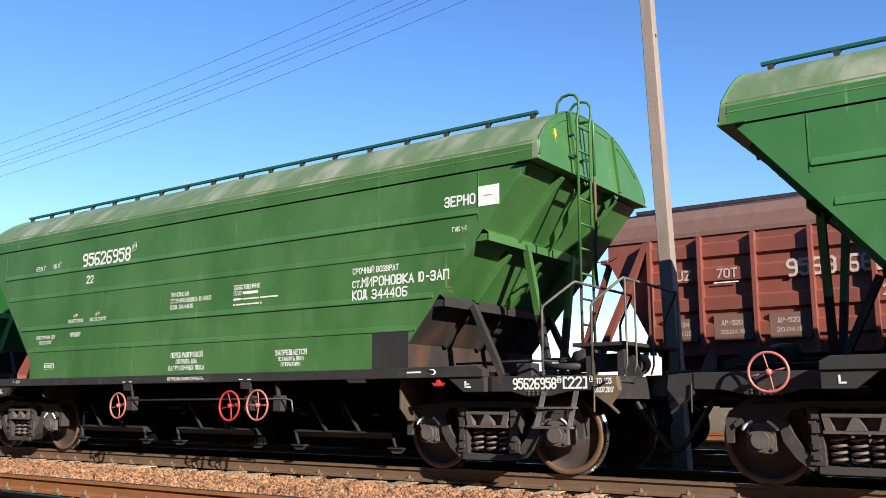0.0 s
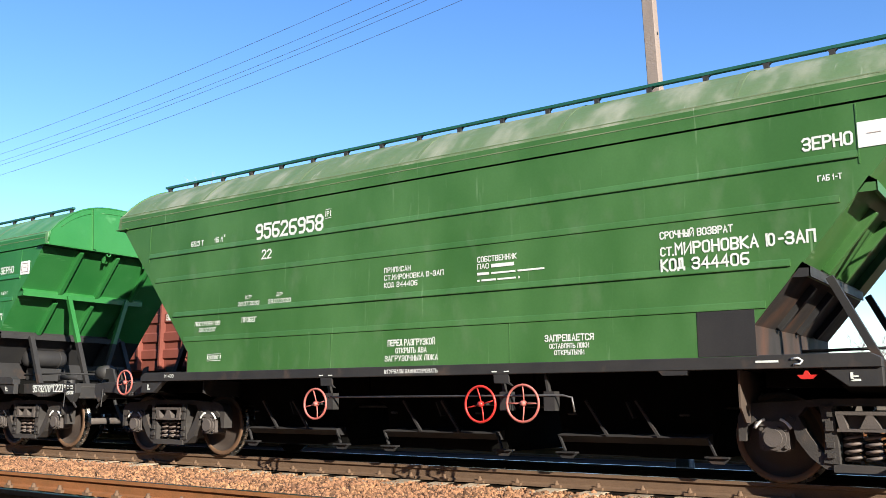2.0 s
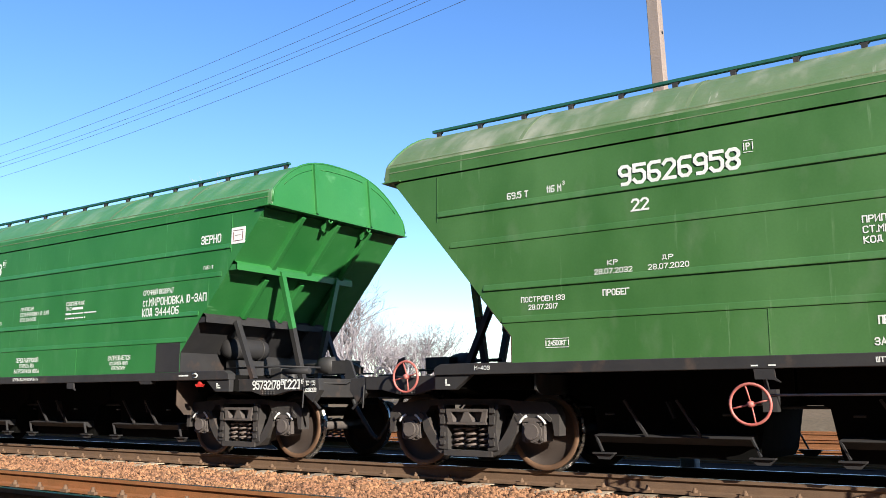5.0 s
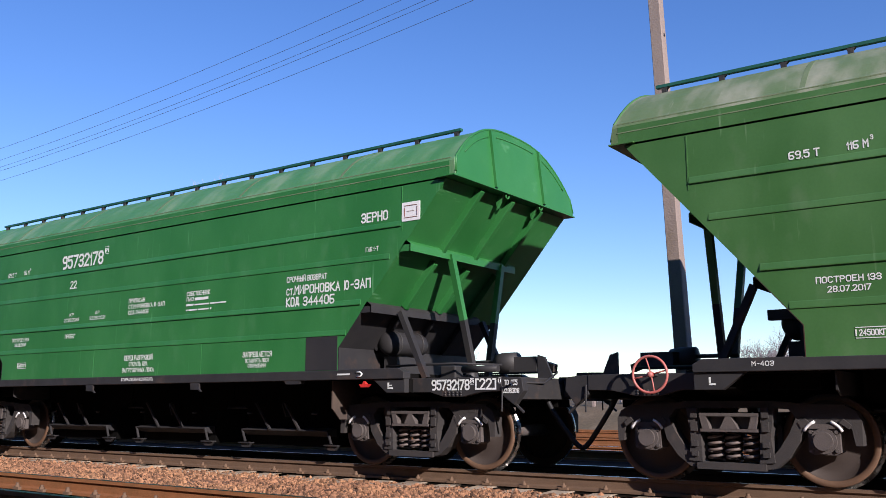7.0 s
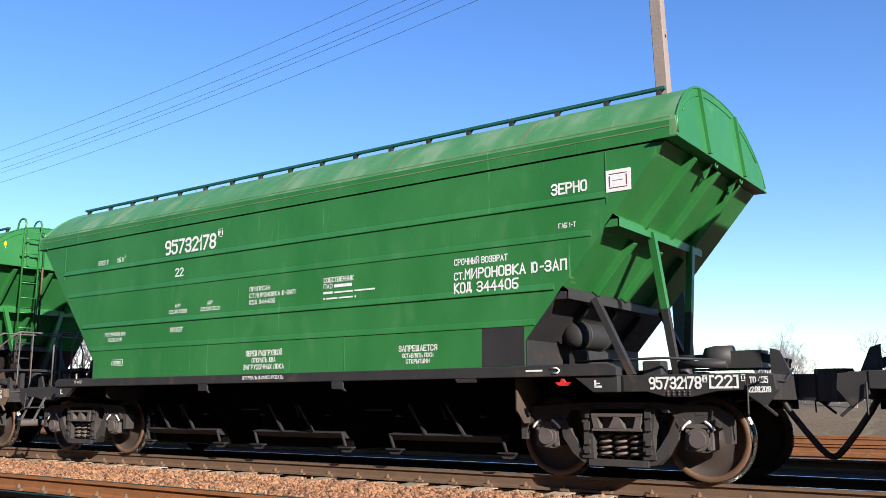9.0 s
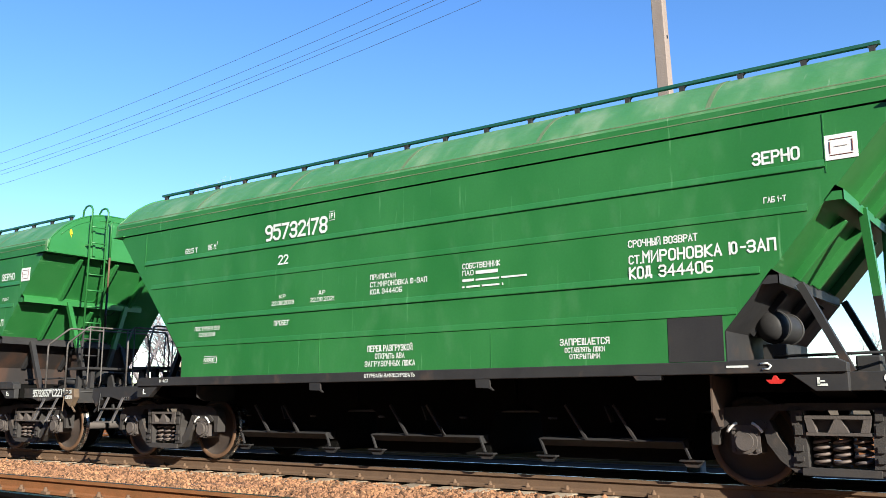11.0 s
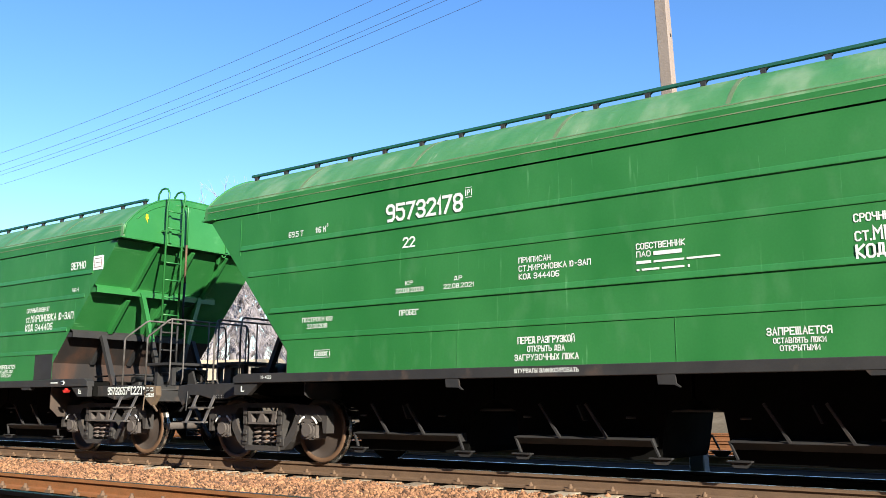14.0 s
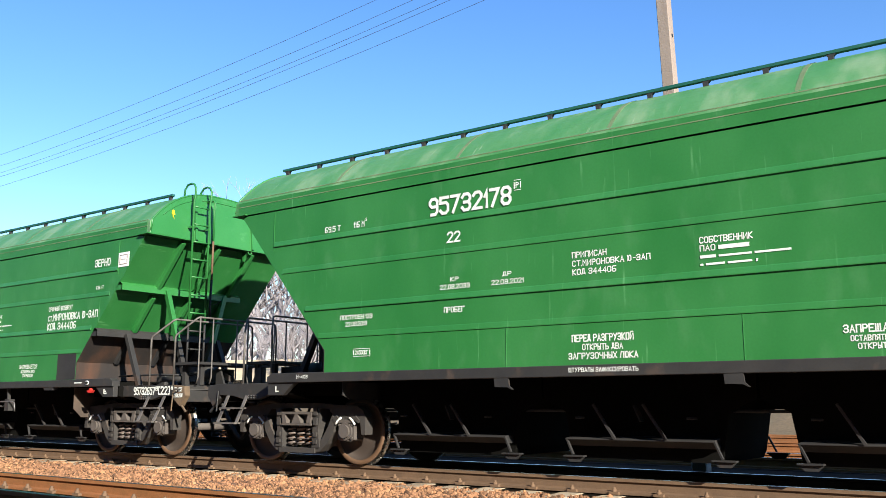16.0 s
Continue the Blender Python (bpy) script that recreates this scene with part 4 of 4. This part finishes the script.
    part("jacking_mark", Shape().prism([(4.70, 1.10), (4.88, 1.10), (4.84, 1.06), (4.74, 1.06)], -1.60, -1.55).prism([(4.76, 1.10), (4.82, 1.10), (4.80, 1.14), (4.78, 1.14)], -1.6, -1.55), RED, w)


def green_wagon(label, paint, roof, number, dates, ladder_end, path, layout, wheels, framed):
    w = thing("grain_hopper_wagon", label, "freight wagon", "green grain hopper wagons of one train")
    hopper_body(w, paint, roof, ladder_end > 0)
    underframe(w, ladder_end > 0)
    end_ladder(w, paint, ladder_end)
    brake_end(w, ladder_end, False)
    brake_end(w, -ladder_end, True)
    running_gear(w, 5.25, path)
    side_texts(w, number, dates, layout, framed)
    if wheels:
        handwheel(w, -1.56, -1.66, .815, .20, PALE_RED, 0), handwheel(w, 1.10, -1.66, .815, .21, RED, 0), handwheel(w, 1.68, -1.66, .825, .21, PALE_RED, 13)
        part("control_shaft", Shape().tube([(-1.4, -1.56, .905), (2.15, -1.56, .915), (2.26, -1.56, .89), (2.29, -1.56, .73)], .013, 6), GALV, w, "thin grey control shaft")
        for x in (-1.42, 1.36):
            bar(w, x - .13, 1.185, .07, .02, y=-1.61), bar(w, x + .04, 1.185, .07, .02, y=-1.61)
        for x in (-1.42, 1.36, 1.95):
            part("shaft_bracket", Shape().box(x - .05, x + .09, -1.56, -1.44, .74, .96).beam((x, -1.5, .9), (x - .05, -1.5, 1.18), .06, .03), FRAME, w)
        handwheel(w, -5.95, -1.55, 1.155, .195, PALE_RED, 0)
    return w


# ---- brown hopper wagon ----
def brown_wagon(path, lettered):
    w = thing("grain_hopper_wagon", "oxide-red grain hopper wagon with ribbed sides", "freight wagon", "brown hopper wagons of the passing train")
    hx, bx, z0, z1 = 4.72, 3.85, 1.62, 3.62
    part("hopper_body", Shape().prism([(-hx, z1), (-hx, 3.3), (-bx, z0), (bx, z0), (hx, 3.3), (hx, z1)], -1.55, 1.55), BROWN, w, "oxide-red ribbed hopper body")
    n = 14
    prof = [(-1.58, 3.60), (-1.58, 3.68)] + [(-1.5 * math.cos(math.pi * i / n), 3.70 + .60 * math.sin(math.pi * i / n) ** .7) for i in range(n + 1)] + [(1.58, 3.68), (1.58, 3.60)]
    part("roof", Shape().prism(prof, -hx - .03, hx + .03, "x"), BROWNROOF, w, "dusty brown roof with lengthwise folds")
    for y, z in ((-1.42, 3.86), (-1.28, 4.02), (-1.1, 4.15)):
        part("roof_fold", Shape().tube([(-hx, y, z), (hx, y, z)], .03, 6), BROWNROOF, w)
    part("walkway", Shape().box(-4.5, 4.5, -.75, -.68, 4.27, 4.33), FRAME, w, "dark walkway edge")
    for k in range(14):
        part("walkway_bracket", Shape().box(-4.3 + k * .66, -4.22 + k * .66, -.76, -.68, 4.15, 4.27), FRAME, w)
    for i in range(10):
        x = (i - 4.5) * .872
        ztop = 3.58
        part("side_post", Shape().box(x - .03, x + .03, -1.70, -1.55, z0 + .02, ztop), BROWN, w, "vertical side post")
    for z in (3.34, 2.93, 2.45, 2.02):
        for i in range(9):
            xa, xb = (i - 4.5) * .872 + .03, (i - 3.5) * .872 - .03
            part("pressed_panel", Shape().prism([(-1.55, z + .14), (-1.60, z + .10), (-1.60, z - .10), (-1.55, z - .14)], xa, xb, "x"), BROWN, w)
    for e in (-1, 1):
        part("corner_brace", Shape().beam((e * 3.95, -1.66, 3.55), (e * 5.1, -1.66, 1.2), .10, .14, (0, 1, 0)), BROWN, w)
        part("end_post", Shape().beam((e * 4.68, -1.4, 3.5), (e * 5.55, -1.4, 1.15), .09, .09, (0, 1, 0)), BROWN, w)
        part("end_post", Shape().beam((e * 4.68, 1.4, 3.5), (e * 5.55, 1.4, 1.15), .09, .09, (0, 1, 0)), BROWN, w)
        part("end_lip", Shape().box(min(e * 4.72, e * 4.84), max(e * 4.72, e * 4.84), -1.62, 1.62, 3.27, 3.34), BROWN, w)
        t = Shape().lathe([(0, -.5), (.14, -.46), (.19, -.36), (.19, .36), (.14, .46), (0, .5)], (e * 4.6, -.9, 1.55), n=18)
        part("air_tank", t, BROWN, w)
        c = Shape().box(min(e * 6.6, e * 7.1), max(e * 6.6, e * 7.1), -.13, .13, .93, 1.19)
        c.prism([(e * 7.05, -.10), (e * 7.22, -.22), (e * 7.42, -.24), (e * 7.5, -.12), (e * 7.36, -.05), (e * 7.36, .06), (e * 7.48, .14), (e * 7.4, .24), (e * 7.2, .2)], .88, 1.24, "z")
        part("coupler", c, FRAME, w)
    part("side_sill", Shape().box(-6.75, 6.75, -1.5, -1.38, .98, 1.22).box(-6.75, 6.75, 1.38, 1.5, .98, 1.22), BROWN, w)
    part("underframe", Shape().box(-6.75, 6.75, -1.38, 1.38, 1.1, 1.2).box(-6.75, 6.75, -.2, .2, .8, 1.1), FRAME, w)
    part("discharge_chute", Shape().prism([(-3.8, 1.62), (3.8, 1.62), (3.3, 1.15), (2.2, .5), (-2.2, .5), (-3.3, 1.15)], -1.2, 1.2), BROWN, w)
    running_gear(w, 5.25, path)
    for k, (x, z, ww, hh) in enumerate(((-3.75, 1.85, .6, .38), (-2.88, 1.85, .62, .42), (-2.0, 1.85, .62, .4))):
        part("patch", Shape().box(x, x + ww, -1.553 - .05, -1.55, z, z + hh), BROWNROOF, w, "repainted patch")
        words(w, ("КР 424", "ДР-520", "ДР-520")[k], x + .12, z + .24, .34, .08, y=-1.607, mat=PALEWHITE)
        words(w, ("08.10.00", "20.04.18", "20.04.18")[k], x + .10, z + .10, .4, .07, y=-1.607, mat=PALEWHITE)
    words(w, "/UZ", -3.62, 2.86, .4, .17, y=-1.607, mat=PALEWHITE)
    words(w, "70т", -2.8, 2.86, .34, .16, y=-1.607, mat=PALEWHITE)
    part("lettering", Shape().box(-2.85, -2.45, -1.606, -1.60, 2.78, 2.80), WHITE, w)
    if lettered:
        words(w, "9569", -1.70, 2.80, .74, .28, y=-1.607, mat=PALEWHITE), words(w, "6688", -.80, 2.80, .72, .28, y=-1.607, mat=PALEWHITE)
        words(w, "22", -.35, 2.42, .26, .17, y=-1.607, mat=PALEWHITE)
        words(w, "ЗЕРНО", 2.28, 2.86, .62, .16, y=-1.607, mat=WHITE)
    return w


# ---- pole and wires ----
def pole():
    p = thing("wire_pole", "tall weathered concrete pole between the tracks", "utility pole")
    s = Shape()
    base, top = (-4.905, 2.63, -.3), (-5.278, 2.63, 10.2)
    ring = lambda c, k: [(c[0] + k * x, c[1] + k * y, c[2]) for x, y in ((-.115, -.11), (.085, -.11), (.10, -.09), (.10, .09), (.08, .11), (-.10, .11), (-.13, .09), (-.13, -.09))]
    s.add(ring(base, 1.02) + ring(top, .80), [tuple(range(7, -1, -1)), tuple(range(8, 16))] + [(i, (i + 1) % 8, (i + 1) % 8 + 8, i + 8) for i in range(8)])
    part("shaft", s, CONCRETE, p, "square concrete shaft with chamfered edges")
    for z in (6.8, 8.6):
        x = -4.905 - .373 * (z + .3) / 10.5
        part("bolt_hole", Shape().lathe([(0, .006), (.03, .006), (.03, -.02)], (x + .10 * (1.02 - .22 * (z + .3) / 10.5), 2.63, z), "x", 10), RUBBER, p)
    part("crossarm", Shape().beam((-5.2, 2.5, 9.6), (-5.2, 2.5, 8.6), .1, .08), FRAME, p)
    for i, (z, k) in enumerate(((9.80, .00239), (9.43, .00238), (9.20, .00237), (9.08, .00237), (8.77, .00236))):
        w = thing("overhead_wire", "thin sagging overhead wire from the concrete pole", "wire", "overhead wires")
        pts = [(-5.2 - u, 2.52, z - k * u * (50 - u)) for u in np.linspace(0, 50, 40)]
        part("strand", Shape().tube(pts, .0045, 5), GALV, w)


# ---- bare trees, house, fence ----
def bare_tree(x, y, h, seed, spread=.55, stems=1, gain=1.0):
    rng = random.Random(seed)
    t = thing("bare_tree", "leafless tree with fine grey-brown twigs", "tree", "bare trees behind the tracks")
    trunk, twigs = Shape(), Shape()

    def grow(p, d, ln, r, depth):
        q = p + d * ln
        bend = p + d * ln * .5 + Vector((rng.uniform(-1, 1), rng.uniform(-1, 1), rng.uniform(-.3, .6))) * ln * .07
        if depth < 2:
            trunk.tube([p, bend, q], r, 5, r * .7)
        else:
            twigs.tube([p, bend, q], max(r, .007), 3, max(r * .6, .004))
        if depth >= 6 or ln < .18:
            return
        for k in range(rng.choice((2, 3, 3)) if depth else 4):
            a = Vector((rng.uniform(-1, 1), rng.uniform(-1, 1), rng.uniform(-.15, .9)))
            nd = (d * rng.uniform(.55, .95) + a.normalized() * spread * rng.uniform(.7, 1.4)).normalized()
            nd.z = max(nd.z, -.05)
            start = p + (q - p) * rng.uniform(.55, 1)
            grow(start, nd, ln * rng.uniform(.6, .82), r * .54, depth + 1)

    for k in range(stems):
        grow(Vector((rng.uniform(-.3, .3) * (stems > 1), rng.uniform(-.3, .3) * (stems > 1), -.3)),
             Vector((rng.uniform(-.15, .15), rng.uniform(-.15, .15), 1)).normalized(), h * .30, h * .022, 0)
    part("trunk", trunk, BARK, t, "grey trunk and main limbs")
    part("crown", twigs, BARK, t, "bare crown of thin twigs")
    t.location = (x, y, -.24)
    return t


def place(px, dist):
    """A place on the ground at a bearing from the first view's middle column, px of 1568 across."""
    yaw = radians(AIM[0][1]) - math.atan((px - 784) / (784 / math.tan(radians(FOV / 2))))
    return -math.sin(yaw) * dist, EYE_Y + math.cos(yaw) * dist


def woods():
    rng = random.Random(8)
    for i in range(24):
        px = 30 + i * 31 + rng.uniform(-14, 14)
        d = rng.uniform(48, 72)
        x, y = place(px, d)
        bare_tree(x, y, d * rng.uniform(.13, .19) * (1.15 if px < 640 else .85), i, rng.uniform(.5, .7))
    for px, d, h, sd in ((900, 120, 7, 51), (1343, 105, 12.0, 52), (1372, 112, 11.5, 57), (1310, 125, 7, 54), (1560, 100, 13, 53), (1490, 150, 7, 55)):
        x, y = place(px, d)
        bare_tree(x, y, h, sd, .8, 3 if 1300 < px < 1400 else 1)
    for i in range(12):
        d = rng.uniform(64, 84)
        x, y = place(330 + 27 * i + rng.uniform(-8, 8), d)
        bare_tree(x, y, d * rng.uniform(.17, .22) * (1.4 if i < 7 else 1.0), 90 + i, rng.uniform(.6, .75))
    for i in range(8):
        d = rng.uniform(50, 66)
        x, y = place(628 + 20 * i + rng.uniform(-6, 6), d)
        bare_tree(x, y, d * rng.uniform(.125, .155), 70 + i, rng.uniform(.6, .75))


def distance():
    x, y = place(410, 60)
    h = thing("house", "low beige house with a pale gable roof", "house")
    part("wall", Shape().box(-4, 4, -3, 3, 0, 2.4), HOUSEWALL, h)
    part("roof", Shape().prism([(-3.4, 2.4), (3.4, 2.4), (0, 4.0)], -4.4, 4.4, "x"), HOUSEROOF, h)
    part("window", Shape().box(-1, .2, -3.03, -2.98, .9, 1.9), RUBBER, h)
    h.matrix_basis = pose(x, y, -.24, 0, 0, 20)
    post = Shape().prism([(-.06, -.3), (.06, -.3), (.05, 1.9), (-.05, 1.9)], -.06, .06).mesh("fence_post", CONCRETE)
    f = thing("fence", "row of concrete fence posts with wire across the field", "fence")
    for k in range(40):
        o = part("post", post, CONCRETE, f)
        o.location = (-46 + 2.6 * k, 24.6 + .02 * k, .2)
    for z in (.5, 1.0, 1.5):
        part("wire", Shape().tube([(-46, 24.6, z + .2), (58, 25.4, z + .2)], .012, 4), FRAME, f)
    b = Shape()
    nx = 60
    vs = []
    for i in range(nx + 1):
        x = -120 + 240 * i / nx
        for y, z in ((21.5, -.25), (24, .6 + .1 * noise.noise(Vector((x * .5, 1, 0)))), (27, 1.02 + .12 * noise.noise(Vector((x * .4, 2, 0)))), (36, -.25)):
            vs.append((x, y, z))
    b.add(vs, [(4 * i + j, 4 * i + 4 + j, 4 * i + 5 + j, 4 * i + 1 + j) for i in range(nx) for j in range(3)], True)
    tagged(new("bank", b.mesh("bank", FIELD)), "low bank of dry grass beyond the tracks", "bank", kind="structure")


def scrub():
    """A hedge of dry stems on the bank: far too many to count."""
    rng = random.Random(5)
    s = Shape()
    for _ in range(2600):
        x, y = rng.uniform(-70, 40), rng.uniform(25.5, 31)
        hgt = rng.uniform(.3, 1.1) * (1 + .5 * noise.noise(Vector((x * .3, y * .3, 0))))
        p = Vector((x, y, .55))
        q = p + Vector((rng.uniform(-.25, .25), rng.uniform(-.2, .2), hgt + .2))
        s.tube([p, q], .02, 3, .006)
        for k in range(2):
            m = p + (q - p) * rng.uniform(.4, .9)
            s.tube([m, m + Vector((rng.uniform(-.3, .3), rng.uniform(-.2, .2), rng.uniform(.1, .4)))], .009, 3, .004)
    tagged(new("scrub", s.mesh("scrub", BARK)), "dry brown scrub along the bank beyond the tracks", "scrub", kind="stuff")


ground()
scrub()
stones()
shade_bed()
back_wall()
pole()
woods()
distance()
PITCH = 14.72
greens = []
D17, D18 = ("28.07.2032", "28.07.2020", "28.07.2017"), ("22.08.2033", "22.08.2021", "22.08.2018")
for k, (label, paint, roof, num, dates, e, layout, wheels, framed) in enumerate((
        ("dull green grain hopper wagon at the head of the row", PAINT_MID, ROOF_DULL, "", D17, 1, LAY_A, True, False),
        ("dull green grain hopper wagon with dusty roof and three red handwheels", PAINT_DULL, ROOF_DULL, "95626958", D17, 1, LAY_A, True, False),
        ("bright green grain hopper wagon with a placard and plain sill", PAINT_VIVID, ROOF_VIVID, "95732178", D18, -1, LAY_B, False, True),
        ("bright green grain hopper wagon with ladder and platform at its end", PAINT_VIVID, ROOF_VIVID, "95732657", D18, 1, LAY_B, True, True))):
    greens.append((green_wagon(label, paint, roof, num, dates, e, "green", layout, wheels, framed), PITCH * (1 - k)))
browns = [(brown_wagon("brown", k == 0), -PITCH * k) for k in range(3)]
tracks()


def train_at(t):
    return float(np.interp(t, [r[0] for r in TRAIN], [r[1] for r in TRAIN]))


BROWN_WAY = [(0.0, -1.82), (0.3, -4.88), (0.6, -8.06), (1.2, -13.8), (2.2, -23.4), (2.5, -27.6), (3.0, -33.5), (16.0, -150.0)]


def motions():
    for w, off in greens:
        walk(w, [(t, pose(s + off, 0, 0)) for t, s in TRAIN])
    for w, off in browns:
        walk(w, [(t, pose(s + off, 5.3, 0)) for t, s in BROWN_WAY])
    times = [0.25 * i for i in range(65)]
    for ws, x, path in ROLLING:
        if path == "green":
            walk(ws, [(t, pose(x, 0, .479, 0, math.degrees(train_at(t) / .479), 0)) for t in times])
        else:
            walk(ws, [(i / 15, pose(x, 0, .479, 0, math.degrees(float(np.interp(i / 15, [r[0] for r in BROWN_WAY], [r[1] for r in BROWN_WAY])) / .479), 0)) for i in range(241)])


motions()
